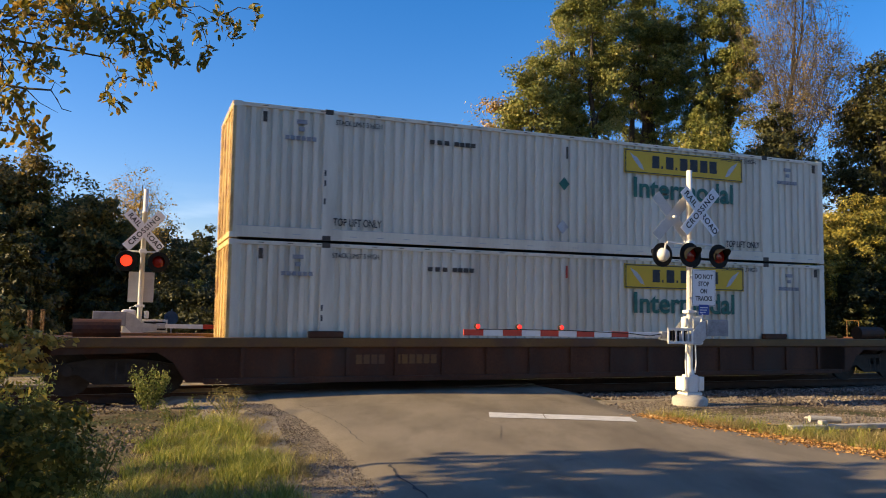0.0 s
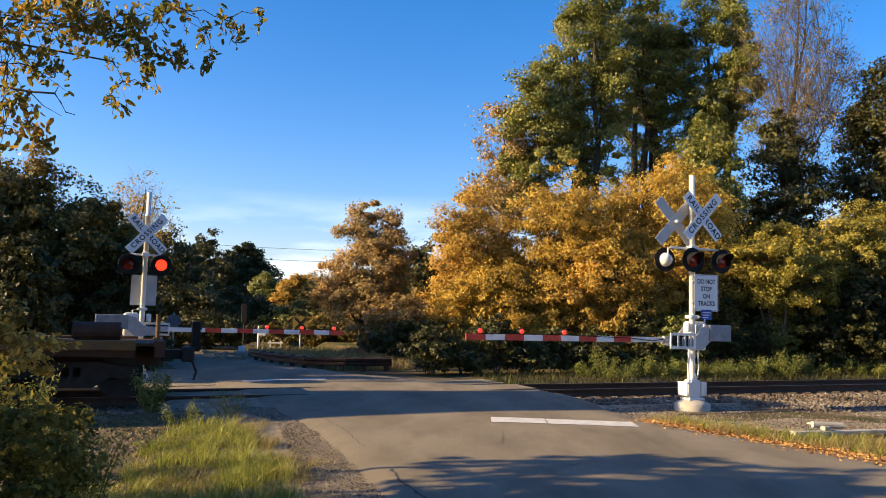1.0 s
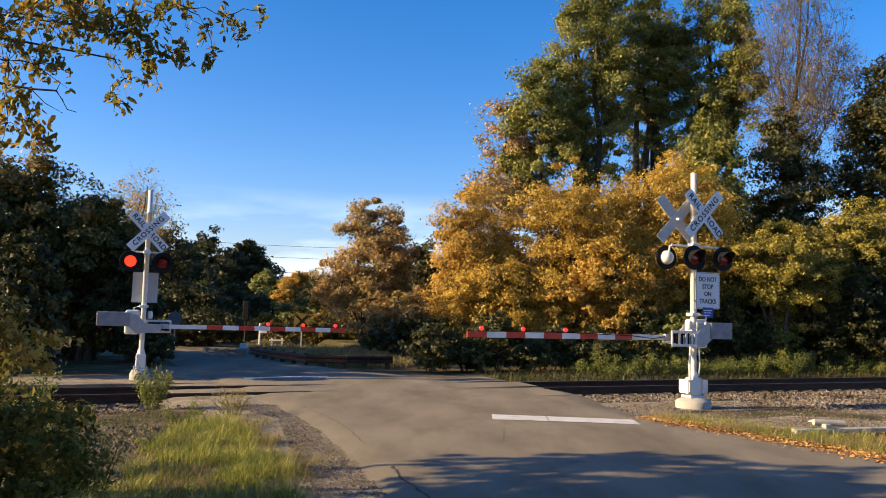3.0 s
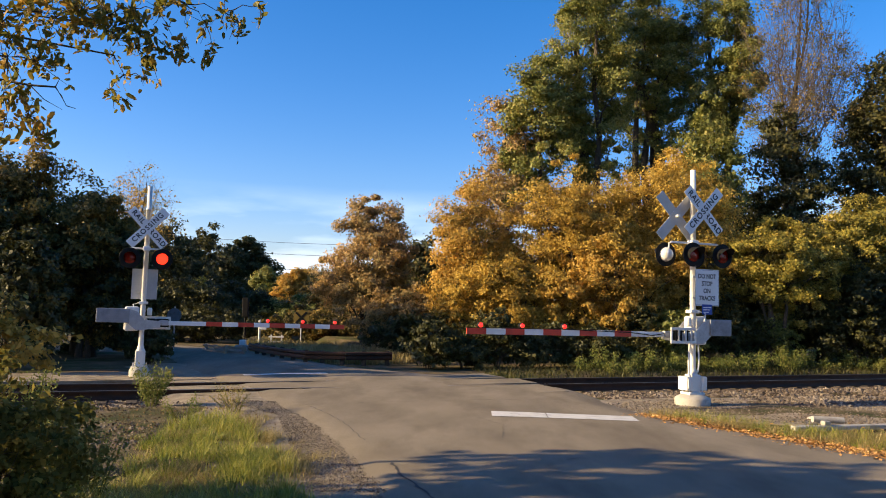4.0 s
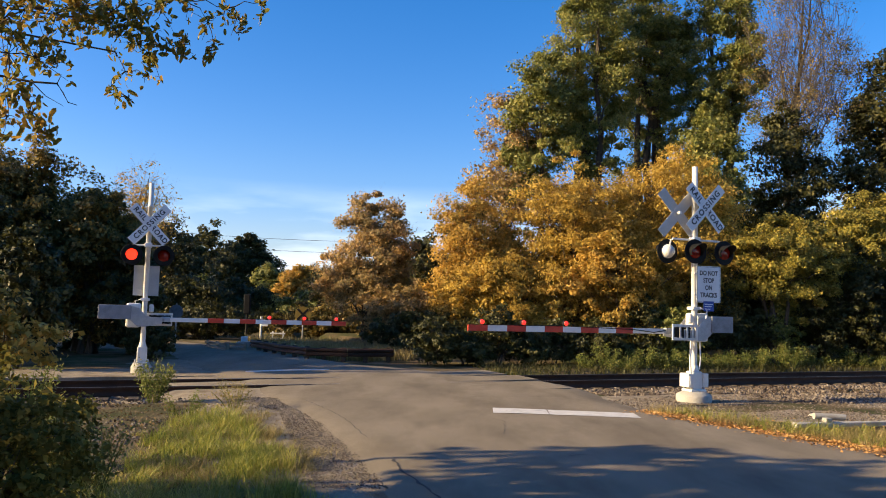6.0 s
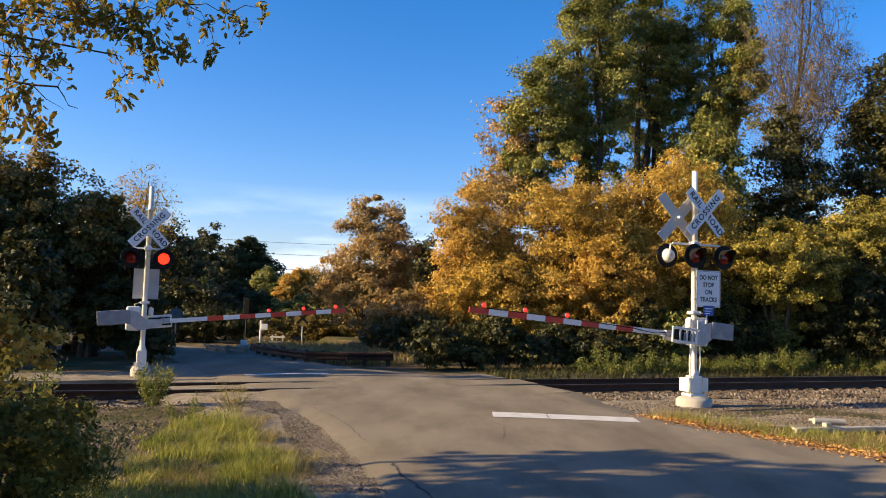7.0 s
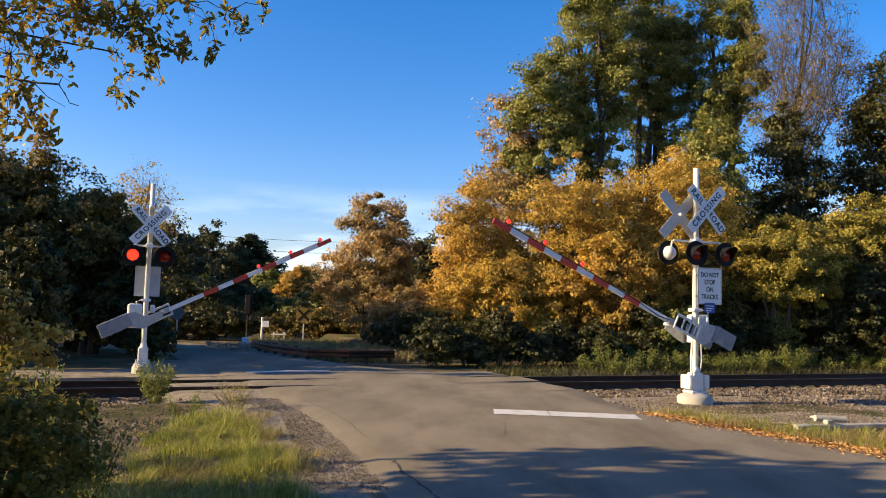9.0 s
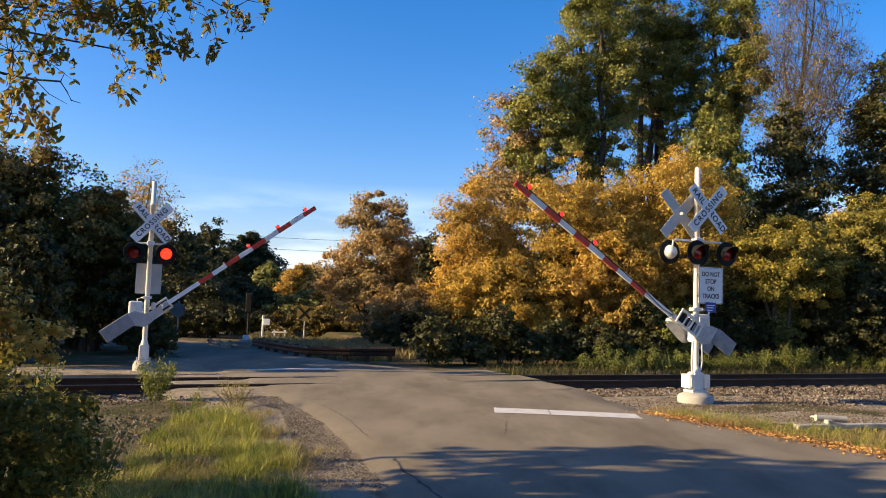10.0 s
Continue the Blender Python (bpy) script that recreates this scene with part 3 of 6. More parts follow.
def flasher(parent, m, lit):
    """A round signal lamp with its black target disc and hood, facing -y before m. Gives the lamp that lights."""
    lamp = new("signal_lamp")
    lamp.parent = parent
    lamp.matrix_basis = m
    T = pose(0, 0, 0, 90, 0, 0)
    bm = bmesh.new()
    lathe(bm, [(0, -0.012), (0.25, -0.012), (0.254, -0.006), (0.25, 0.0), (0.155, 0.0), (0, 0.0)], T, 32)
    part("target_disc", bm, BLACK, lamp, "black round target disc")
    bm = bmesh.new()
    lathe(bm, [(0, -0.16), (0.05, -0.158), (0.11, -0.12), (0.14, -0.06), (0.15, -0.012), (0, -0.012)], T, 28)
    part("housing", bm, MAST_PAINT, lamp, "white rounded lamp housing", True)
    bm = bmesh.new()
    n = 26
    rings = []
    for r, in ((0.148,), (0.154,)):
        row = []
        for i in range(n + 1):
            a = radians(-35 + 250 * i / n)
            deep = 0.08 + 0.2 * max(0.0, math.sin(a)) ** 0.7
            row.append((bm.verts.new((r * math.cos(a), 0, r * math.sin(a))), bm.verts.new((r * math.cos(a), -deep, r * math.sin(a) * 0.97))))
        rings.append(row)
    for row in rings:
        for a, b in zip(row, row[1:]):
            bm.faces.new((a[0], b[0], b[1], a[1]))
    for a, b, c, d in zip(rings[0], rings[0][1:], rings[1], rings[1][1:]):
        bm.faces.new((a[1], b[1], d[1], c[1]))
    part("hood", bm, BLACK, lamp, "black half-round hood", True)
    bm = bmesh.new()
    lathe(bm, [(0.148, 0.002), (0.146, 0.012), (0.10, 0.026), (0, 0.032)], T, 28)
    part("lens", bm, RED_LENS, lamp, "dark red glass lens", True)
    bm = bmesh.new()
    lathe(bm, [(0, -0.014), (0.139, -0.014), (0.14, -0.008), (0.10, 0.004), (0, 0.009)], T, 28)
    return part("light_unit", bm, LAMP_ON, lamp, "glowing red light unit", True) if lit else None


FLASH = []


def signal(name, x, y, z, turn, height, front, back, label, lean=0.0, lit=True, sign_front=True, sx=0.28, base=1.0, cw=0.34, buck_front=(0.2, 4.0), buck_back=(-0.2, 4.0), arm_z=1.32, arm_len=4.9, pipes=True):
    """A mast with its gate. The arm points along -x; the front is -y."""
    th = new(name)
    th.matrix_world = pose(x, y, z, 0, lean, turn)
    tagged(th, label, "crossing signal", "crossing signals")
    bm = bmesh.new()
    lathe(bm, [(0, -0.3), (0.36 * base, -0.3), (0.36 * base, 0.07), (0.33 * base, 0.10), (0.2, 0.16), (0, 0.17)], None, 32)
    part("foundation", bm, CONCRETE, th, "pale round concrete foundation", True)
    bm = bmesh.new()
    lathe(bm, [(0.062, 0.15), (0.062, height - 0.62), (0.068, height - 0.62), (0.068, height - 0.56), (0.058, height - 0.56), (0.058, height), (0, height + 0.012)], None, 24)
    part("mast", bm, MAST_PAINT, th, "white painted steel mast", True)
    bm = bmesh.new()
    box(bm, -0.19 * base, -0.16, 0.15, 0.19 * base, 0.16, 0.20, 0.01)
    box(bm, -0.12, -0.12, 0.2, 0.12, 0.12, 0.56, 0.025)
    cyl(bm, (0, 0, 0.56), (0, 0, 0.68), 0.10, 0.07)
    part("junction_base", bm, MAST_PAINT, th, "white cast junction base")
    for side in (-1, 1) if base == 1.0 else ():
        bm = bmesh.new()
        box(bm, side * 0.125, -0.15, 0.24, side * 0.25, 0.15, 0.52, 0.015)
        box(bm, side * 0.15, -0.165, 0.28, side * 0.225, -0.15, 0.48, 0.006)
        part("cable_box", bm, MAST_PAINT, th)
    for side in (-1, 1):
        for sy in (-1, 1):
            bm = bmesh.new()
            cyl(bm, (side * 0.15, sy * 0.12, 0.14), (side * 0.15, sy * 0.12, 0.25), 0.018, sides=8)
            part("anchor_bolt", bm, GALV, th)
    pipe_runs = [[((-0.14, -0.07, 0.5), 0.022), ((-0.16, -0.08, 0.8), 0.022), ((-0.13, -0.07, arm_z - 0.15), 0.022)], [((0.07, -0.07, 0.6), 0.016), ((0.1, -0.075, 0.8), 0.016), ((0.08, -0.07, arm_z - 0.1), 0.016)]]
    if pipes:
        vs, fs = tube_data(pipe_runs, 8)
        tagged(raw("conduit", vs, fs, MAST_PAINT, th), "bent white conduit pipes")
    # lamp arm and lamps
    xs = [v[0] for v in front + back]
    lz = front[0][1] if front else back[0][1]
    bm = bmesh.new()
    cyl(bm, (min(xs + [-0.1]) , 0, lz + 0.25), (max(xs + [0.1]), 0, lz + 0.25), 0.022, sides=10)
    box(bm, -0.09, -0.09, lz + 0.2, 0.09, 0.09, lz + 0.31, 0.02)
    part("crossarm", bm, MAST_PAINT, th, "white pipe crossarm for the lamps")
    for face, lamps in ((1, front), (-1, back)):
        for i, (lx, lzz) in enumerate(lamps):
            m = Matrix.Translation((lx, -0.17 * face, lzz)) @ pose(0, 0, 0, 0, 0, 0 if face == 1 else 180)
            unit = flasher(th, m, lit)
            if unit:
                FLASH.append((unit, i))
            vs, fs = tube_data([[((lx, 0, lzz + 0.25), 0.018), ((lx, -0.05 * face, lzz + 0.24), 0.018), ((lx, -0.07 * face, lzz + 0.12), 0.018)]], 8)
            raw("lamp_bracket", vs, fs, MAST_PAINT, th)
    crossbuck("crossbuck", th, pose(buck_front[0], -0.11, buck_front[1]))
    crossbuck("crossbuck", th, pose(buck_back[0], 0.11, buck_back[1], 0, 0, 180))
    # the notice and the small blue plate
    sz = 2.36 if sign_front else 2.22
    bm = bmesh.new()
    box(bm, sx - 0.305, -0.10, sz - 0.38, sx + 0.305, -0.096, sz + 0.38, 0.0015)
    notice = part("notice_plate", bm, SIGN_WHITE, th, "white notice with black letters")
    bm = bmesh.new()
    box(bm, sx - 0.305, -0.0955, sz - 0.38, sx + 0.305, -0.093, sz + 0.38)
    box(bm, -0.07, -0.094, sz + 0.2, sx + 0.2, -0.065, sz + 0.24, 0.004)
    box(bm, -0.07, -0.094, sz - 0.24, sx + 0.2, -0.065, sz - 0.2, 0.004)
    part("notice_back", bm, SIGN_BACK, notice, "dull aluminium back of the notice")
    for i, word in enumerate(("DO NOT", "STOP", "ON", "TRACKS")):
        lettering("letters", word, 0.132, LETTER, notice, pose(sx, -0.103, sz + 0.23 - i * 0.152) @ FACE, 0.001, 0.86, bold=0.003)
    for dx0, dz0, dx1, dz1 in ((-0.29, 0.36, 0.29, 0.365), (-0.29, -0.365, 0.29, -0.36), (-0.29, -0.365, -0.285, 0.365), (0.285, -0.365, 0.29, 0.365)):
        bm = bmesh.new()
        box(bm, sx + dx0, -0.1035, sz + dz0, sx + dx1, -0.1005, sz + dz1)
        part("border", bm, LETTER, notice)
    if sign_front:
        bm = bmesh.new()
        box(bm, sx - 0.13, -0.106, sz - 0.56, sx + 0.13, -0.101, sz - 0.35, 0.004)
        blue = part("blue_plate", bm, BLUE, th, "small blue plate with lines of small print")
        for k in range(3):
            bm = bmesh.new()
            box(bm, sx - 0.10, -0.109, sz - 0.42 - k * 0.05, sx + 0.10 - 0.03 * k, -0.1062, sz - 0.405 - k * 0.05)
            part("print_line", bm, SIGN_WHITE, blue)
    # gate mechanism
    bm = bmesh.new()
    box(bm, 0.08, 0.06, arm_z - 0.2, 0.42, 0.42, arm_z + 0.4, 0.05)
    box(bm, 0.12, 0.04, arm_z + 0.08, 0.38, 0.06, arm_z + 0.34, 0.01)
    part("mechanism_case", bm, MAST_PAINT, th, "white gate mechanism case")
    for zz in (arm_z - 0.1, arm_z + 0.46):
        bm = bmesh.new()
        box(bm, -0.11, -0.085, zz, 0.11, 0.1, zz + 0.07, 0.012)
        for bx in (-0.09, 0.09):
            cyl(bm, (bx, -0.11, zz + 0.035), (bx, -0.08, zz + 0.035), 0.018, sides=8)
        part("mast_clamp", bm, MAST_PAINT, th)
    vs, fs = tube_data([[((0.2, -0.12, arm_z + 0.02), 0.016), ((0.24, -0.12, arm_z + 0.12), 0.016), ((0.2, -0.12, arm_z + 0.3), 0.016), ((0.24, -0.1, arm_z + 0.45), 0.016), ((0.1, -0.08, arm_z + 0.5), 0.016)]], 8)
    raw("cable_loop", vs, fs, MAST_PAINT, th)
    bm = bmesh.new()
    lathe(bm, [(0, 0), (0.05, 0.0), (0.06, 0.03), (0.06, 0.16), (0.05, 0.19), (0, 0.2)], pose(-0.16, -0.06, arm_z + 0.18), 16)
    part("bell", bm, MAST_PAINT, th, "small white bell housing", True)
    # the gate: it turns about y at (0, ., arm_z)
    gate = new("gate_arm")
    gate.parent = th
    gate.matrix_basis = pose(0, 0, arm_z)
    tagged(gate, "red and white striped gate arm with red lamps")
    for yy in (-0.16, 0.46):
        bm = bmesh.new()
        prism(bm, [(-0.42, -0.10), (-0.42, 0.06), (-0.05, 0.08), (0.12, 0.28), (0.34, 0.34), (0.34, 0.0), (0.15, -0.17), (0.0, -0.17)], yy, yy + 0.015)
        part("support_plate", bm, GALV, gate, "grey steel arm support plate")
    for zz in (0.105, -0.165):
        bm = bmesh.new()
        box(bm, -0.68, -0.2, zz, -0.06, -0.165, zz + 0.055, 0.008)
        part("frame_bar", bm, MAST_PAINT, gate)
    for xx, ww in ((-0.68, 0.035), (-0.5, 0.03), (-0.34, 0.04), (-0.2, 0.03), (-0.11, 0.05)):
        bm = bmesh.new()
        box(bm, xx, -0.198, -0.16, xx + ww, -0.168, 0.155, 0.006)
        part("frame_bar", bm, MAST_PAINT, gate)
    # black box and rods fill the inside of the arm frame
    bm = bmesh.new()
    box(bm, -0.62, -0.15, -0.1, -0.12, -0.1, 0.1, 0.01)
    for xx in (-0.55, -0.42, -0.27):
        cyl(bm, (xx, -0.185, -0.12), (xx, -0.185, 0.11), 0.016, sides=8)
    part("frame_gear", bm, BLACK, gate, "black box and rods inside the arm frame")
    bm = bmesh.new()
    box(bm, -0.5, -0.1, -0.05, -0.45, 0.46, 0.03, 0.01)
    part("cross_tie", bm, GALV, gate)
    for yy in (-0.19, 0.47):
        bm = bmesh.new()
        box(bm, 0.3, yy, 0.0, 0.5 + cw, yy + 0.05, 0.34, 0.012)
        part("counterweight", bm, DARK_STEEL, gate, "grey steel counterweight plate")
    bm = bmesh.new()
    box(bm, -0.62, 0.10, -0.055, -0.4, 0.2, 0.075, 0.01)
    part("arm_socket", bm, GALV, gate)
    # the arm: hollow board, with tape
    z0, z1 = -0.052, 0.062
    x1 = -0.5
    tip = -arm_len
    bm = bmesh.new()
    box(bm, tip, 0.128, z0 + 0.004, x1, 0.162, z1 - 0.004, 0.006)
    arm = part("arm_board", bm, WHITE_TAPE, gate, "white board of the arm")
    xx, k = tip - 0.002, 0
    wide = 0.402
    while xx < tip + 9 * wide - 0.1:
        bm = bmesh.new()
        box(bm, xx, 0.124, z0, xx + wide - 0.004, 0.166, z1, 0.003)
        part("stripe", bm, RED_TAPE if k % 2 == 0 else WHITE_TAPE, arm, "red reflective stripe" if k % 2 == 0 else "white reflective stripe")
        xx, k = xx + wide, k + 1
    for i, d in enumerate((0.27, 1.14, 2.06)):
        bm = bmesh.new()
        cyl(bm, (tip + d, 0.145, z1), (tip + d, 0.145, z1 + 0.05), 0.018, sides=8)
        lathe(bm, [(0.0, -0.045), (0.048, -0.045), (0.052, -0.03), (0.052, 0.03), (0.048, 0.045), (0, 0.045)], pose(tip + d, 0.145, z1 + 0.06, 90, 0, 0), 16)
        part("arm_lamp_body", bm, BLACK, arm)
        for fc in (-1, 1):
            bm = bmesh.new()
            lathe(bm, [(0.046, 0.0), (0.038, 0.02), (0.0, 0.03)], Matrix.Translation((tip + d, 0.145 + fc * 0.046, z1 + 0.06)) @ pose(0, 0, 0, 90 if fc == -1 else -90, 0, 0), 16)
            part("arm_lamp_lens", bm, ARM_LAMP_ON, arm, "lit red arm lamp", True)
    vs, fs = tube_data([[((-0.45, 0.11, 0.05), 0.008), ((-0.9, 0.115, -0.02), 0.008), ((-1.4, 0.118, 0.03), 0.008), ((tip + 2.1, 0.12, 0.07), 0.008), ((tip + 0.3, 0.12, 0.07), 0.008)]], 6)
    raw("arm_cable", vs, fs, BLACK, arm)
    return th, gate


# ---- the train: one well car with two stacked containers
def container_box(name, length, z0, label):
    """Along x from 0, its near face at y = 0, away from +y."""
    H, W = 2.896, 2.6
    th = new(name)
    tagged(th, label, "container", "stacked containers")
    p40a, p40b = 2.05, length - 2.05
    step = 0.235

    def panel(x0, x1, y, face):
        bm = bmesh.new()
        n = max(1, round((x1 - x0) / step))
        st = (x1 - x0) / n
        prof = []
        for i in range(n):
            a = x0 + i * st
            prof += [(a, 0.0), (a + st * 0.42, 0.0), (a + st * 0.52, 0.05), (a + st * 0.9, 0.05)]
        prof.append((x1, 0.0))
        lo, hi = [], []
        for x, d in prof:
            lo.append(bm.verts.new((x, y + d * face, z0 + 0.26)))
            hi.append(bm.verts.new((x, y + d * face, z0 + H - 0.09)))
        for i in range(len(prof) - 1):
            bm.faces.new((lo[i], lo[i + 1], hi[i + 1], hi[i]))
        part("side_panel", bm, CONTAINER, th, "corrugated white side panel")

    for y, face in ((0.02, 1), (W - 0.02, -1)):
        panel(0.16, p40a - 0.10, y, face), panel(p40a + 0.10, p40b - 0.10, y, face), panel(p40b + 0.10, length - 0.16, y, face)
        ya, yb = (0.0, 0.06) if face == 1 else (W - 0.06, W)
        for nm, a, b, c, d in (("bottom_rail", 0.1, z0 + 0.02, length - 0.1, z0 + 0.26), ("top_rail", 0.1, z0 + H - 0.10, length - 0.1, z0 + H - 0.015)):
            bm = bmesh.new()
            box(bm, a, ya, b, c, yb, d, 0.008)
            part(nm, bm, CONTAINER, th)
        for px, w in ((0.08, 0.16), (length - 0.08, 0.16), (p40a, 0.22), (p40b, 0.22)):
            bm = bmesh.new()
            box(bm, px - w / 2, ya - 0.004 * face if face == 1 else ya, z0 + 0.1, px + w / 2, yb if face == 1 else yb + 0.004, z0 + H - 0.1, 0.006)
            part("post", bm, CONTAINER, th)
        for px in (0.09, length - 0.09, p40a, p40b):
            for zz in (z0, z0 + H - 0.118):
                bm = bmesh.new()
                box(bm, px - 0.09, ya - 0.01, zz, px + 0.09, yb + 0.01, zz + 0.118, 0.008)
                part("corner_casting", bm, CONT_RUST if 1 < px < length - 1 else CONTAINER, th)
        if face == 1:
            x = 0.6
            while x < length - 0.6:
                bm = bmesh.new()
                box(bm, x, -0.003, z0 + H - 0.06, x + 0.12, 0.001, z0 + H - 0.045)
                part("tie_slot", bm, CONT_RUST, th)
                if abs(x - p40a) > 0.3 and abs(x - p40b) > 0.3:
                    bm = bmesh.new()
                    box(bm, x + 0.1, -0.003, z0 + 0.11, x + 0.26, 0.001, z0 + 0.125)
                    part("tie_slot", bm, GALV, th)
                x += 0.62
            for xa, xb in ((0.16, p40a - 0.12), (p40a + 0.12, p40b - 0.12), (p40b + 0.12, length - 0.16)):
                bm = bmesh.new()
                box(bm, xa, -0.004, z0 + 0.255, xb, 0.006, z0 + 0.266)
                part("seam", bm, GALV, th)
    bm = bmesh.new()
    box(bm, 0.1, 0.05, z0 + H - 0.05, length - 0.1, W - 0.05, z0 + H - 0.03)
    part("roof", bm, CONTAINER, th)
    bm = bmesh.new()
    box(bm, 0.1, 0.06, z0 + 0.04, length - 0.1, W - 0.06, z0 + 0.14)
    part("floor", bm, CONT_RUST, th)
    bm = bmesh.new()
    box(bm, length - 0.1, 0.05, z0 + 0.1, length - 0.05, W - 0.05, z0 + H - 0.1)
    part("end_wall", bm, CONTAINER, th)
    for k in (0, 1):
        bm = bmesh.new()
        y0 = 0.08 + k * 1.23
        box(bm, 0.03, y0, z0 + 0.12, 0.09, y0 + 1.21, z0 + H - 0.1, 0.01)
        door = part("door", bm, END_PAINT, th, "tan container door with rust stains and lock rods")
        for yy in (0.3, 0.9):
            bm = bmesh.new()
            cyl(bm, (0.0, y0 + yy, z0 + 0.1), (0.0, y0 + yy, z0 + H - 0.1), 0.02, sides=10)
            part("lock_rod", bm, END_PAINT, door)
        for i in range(4):
            bm = bmesh.new()
            box(bm, -0.005, y0 + (0.0 if k == 0 else 1.1), z0 + 0.35 + i * 0.65, 0.03, y0 + (0.1 if k == 0 else 1.2), z0 + 0.5 + i * 0.65, 0.006)
            part("hinge", bm, CONT_RUST, door)
    for y0, y1 in ((0.0, 0.08), (W - 0.08, W)):
        bm = bmesh.new()
        box(bm, -0.012, y0 - 0.012, z0 + 0.12, 0.07, y1, z0 + H - 0.12, 0.006)
        part("end_post", bm, END_PAINT, th, "tan end post with rust stains")
    for za, zb in ((0.0, 0.12), (H - 0.12, H)):
        bm = bmesh.new()
        box(bm, -0.01, 0.02, z0 + za + 0.005, 0.07, W - 0.02, z0 + zb - 0.005, 0.006)
        part("end_rail", bm, END_PAINT, th)
    # markings on the near side
    F = FACE
    bm = bmesh.new()
    box(bm, 9.62, -0.004, z0 + 2.1, 13.34, 0.018, z0 + 2.72)
    pan = part("yellow_panel", bm, YELLOW, th, "yellow advertising panel with dark shapes")
    for a, b, c, d in ((9.64, 2.12, 13.32, 2.145), (9.64, 2.675, 13.32, 2.7), (9.64, 2.12, 9.67, 2.7), (13.29, 2.12, 13.32, 2.7)):
        bm = bmesh.new()
        box(bm, a, -0.0065, z0 + b, c, -0.0042, z0 + d)
        part("panel_border", bm, LETTER, pan)
    for a, b, h in ((10.45, 10.67, 0.32), (10.73, 10.78, 0.07), (10.87, 11.11, 0.32), (11.17, 11.22, 0.07), (11.31, 11.55, 0.32), (11.63, 11.87, 0.32), (11.95, 12.19, 0.32), (12.25, 12.49, 0.32)):
        bm = bmesh.new()
        box(bm, a, -0.0068, z0 + 2.27, b, -0.0042, z0 + 2.27 + h)
        part("dark_bar", bm, LETTER, pan)
    for sgn, xa in ((1, 9.78), (-1, 13.18)):
        bm = bmesh.new()
        prism(bm, [(xa, z0 + 2.62), (xa + sgn * 0.22, z0 + 2.5), (xa + sgn * 0.34, z0 + 2.36), (xa + sgn * 0.42, z0 + 2.2), (xa + sgn * 0.3, z0 + 2.24), (xa + sgn * 0.12, z0 + 2.44)], -0.0066, -0.0042)
        part("emblem_shape", bm, GALV, pan)
    lettering("letters", "Intermodal", 0.72, GREEN_LETTER, th, pose(11.45, -0.003, z0 + 1.72) @ F, 0.004, 1.0, "dark green letters", bold=0.015)
    lettering("letters", "TOP LIFT ONLY", 0.235, LETTER, th, pose(p40a + 0.14, -0.006, z0 + 0.42) @ F, 0.002, 0.66, align="LEFT", bold=0.003)
    lettering("letters", "TOP LIFT ONLY", 0.235, LETTER, th, pose(p40b - 0.22, -0.006, z0 + 0.42) @ F, 0.002, 0.68, align="RIGHT", bold=0.003)
    lettering("letters", "STACK LIMIT 3 HIGH", 0.16, LETTER, th, pose(p40a + 0.14, -0.002, z0 + 2.62) @ F, 0.003, 0.72, align="LEFT")
    lettering("letters", "STACK LIMIT 3 HIGH", 0.16, LETTER, th, pose(p40b - 0.3, -0.002, z0 + 2.68) @ F, 0.003, 0.8, align="RIGHT")
    for cx in (1.45, length - 1.25):
        for dz, w in ((2.52, 0.22), (2.36, 0.12), (2.16, 0.7)):
            bars = 1 if w < 0.3 else 6
            for i in range(bars):
                bm = bmesh.new()
                ww = w / bars * (0.75 if bars > 1 else 1)
                xx = cx - w / 2 + i * w / bars
                box(bm, xx, -0.004, z0 + dz, xx + ww, 0.02, z0 + dz + 0.09)
                part("marking_bar", bm, DARK_STEEL, th)
    for xx in (4.4, 4.58, 4.76, 5.0, 5.14, 5.28, 5.42):
        bm = bmesh.new()
        box(bm, xx, -0.003, z0 + 2.35, xx + 0.11, 0.02, z0 + 2.45)
        part("marking_bar", bm, CONT_RUST, th)
    for px, pz in ((0.62, 2.5), (length - 0.35, 2.55)):
        bm = bmesh.new()
        box(bm, px, -0.003, z0 + pz, px + 0.09, 0.02, z0 + pz + 0.22)
        part("marking_bar", bm, CONT_RUST, th)
    for pz in (0.8, 1.2, 1.42):
        bm = bmesh.new()
        box(bm, p40a - 0.08, -0.008, z0 + pz, p40a - 0.04, -0.004, z0 + pz + 0.13)
        part("marking_bar", bm, LETTER, th)
    if z0 > 1:
        bm = bmesh.new()
        prism(bm, [(7.9, z0 + 1.52), (8.04, z0 + 1.68), (7.9, z0 + 1.84), (7.76, z0 + 1.68)], -0.004, 0.02)
        part("placard", bm, GREEN_LETTER, th, "dark green diamond placard")
        bm = bmesh.new()
        prism(bm, [(7.86, z0 + 0.45), (8.02, z0 + 0.62), (7.86, z0 + 0.79), (7.7, z0 + 0.62)], -0.003, 0.02)
        part("placard_frame", bm, GALV, th)
    bm = bmesh.new()
    box(bm, 7.96, -0.003, z0 + 2.3, 8.0, 0.02, z0 + 2.6)
    part("marking_bar", bm, RED_TAPE if z0 < 1 else CONT_RUST, th)
    return th


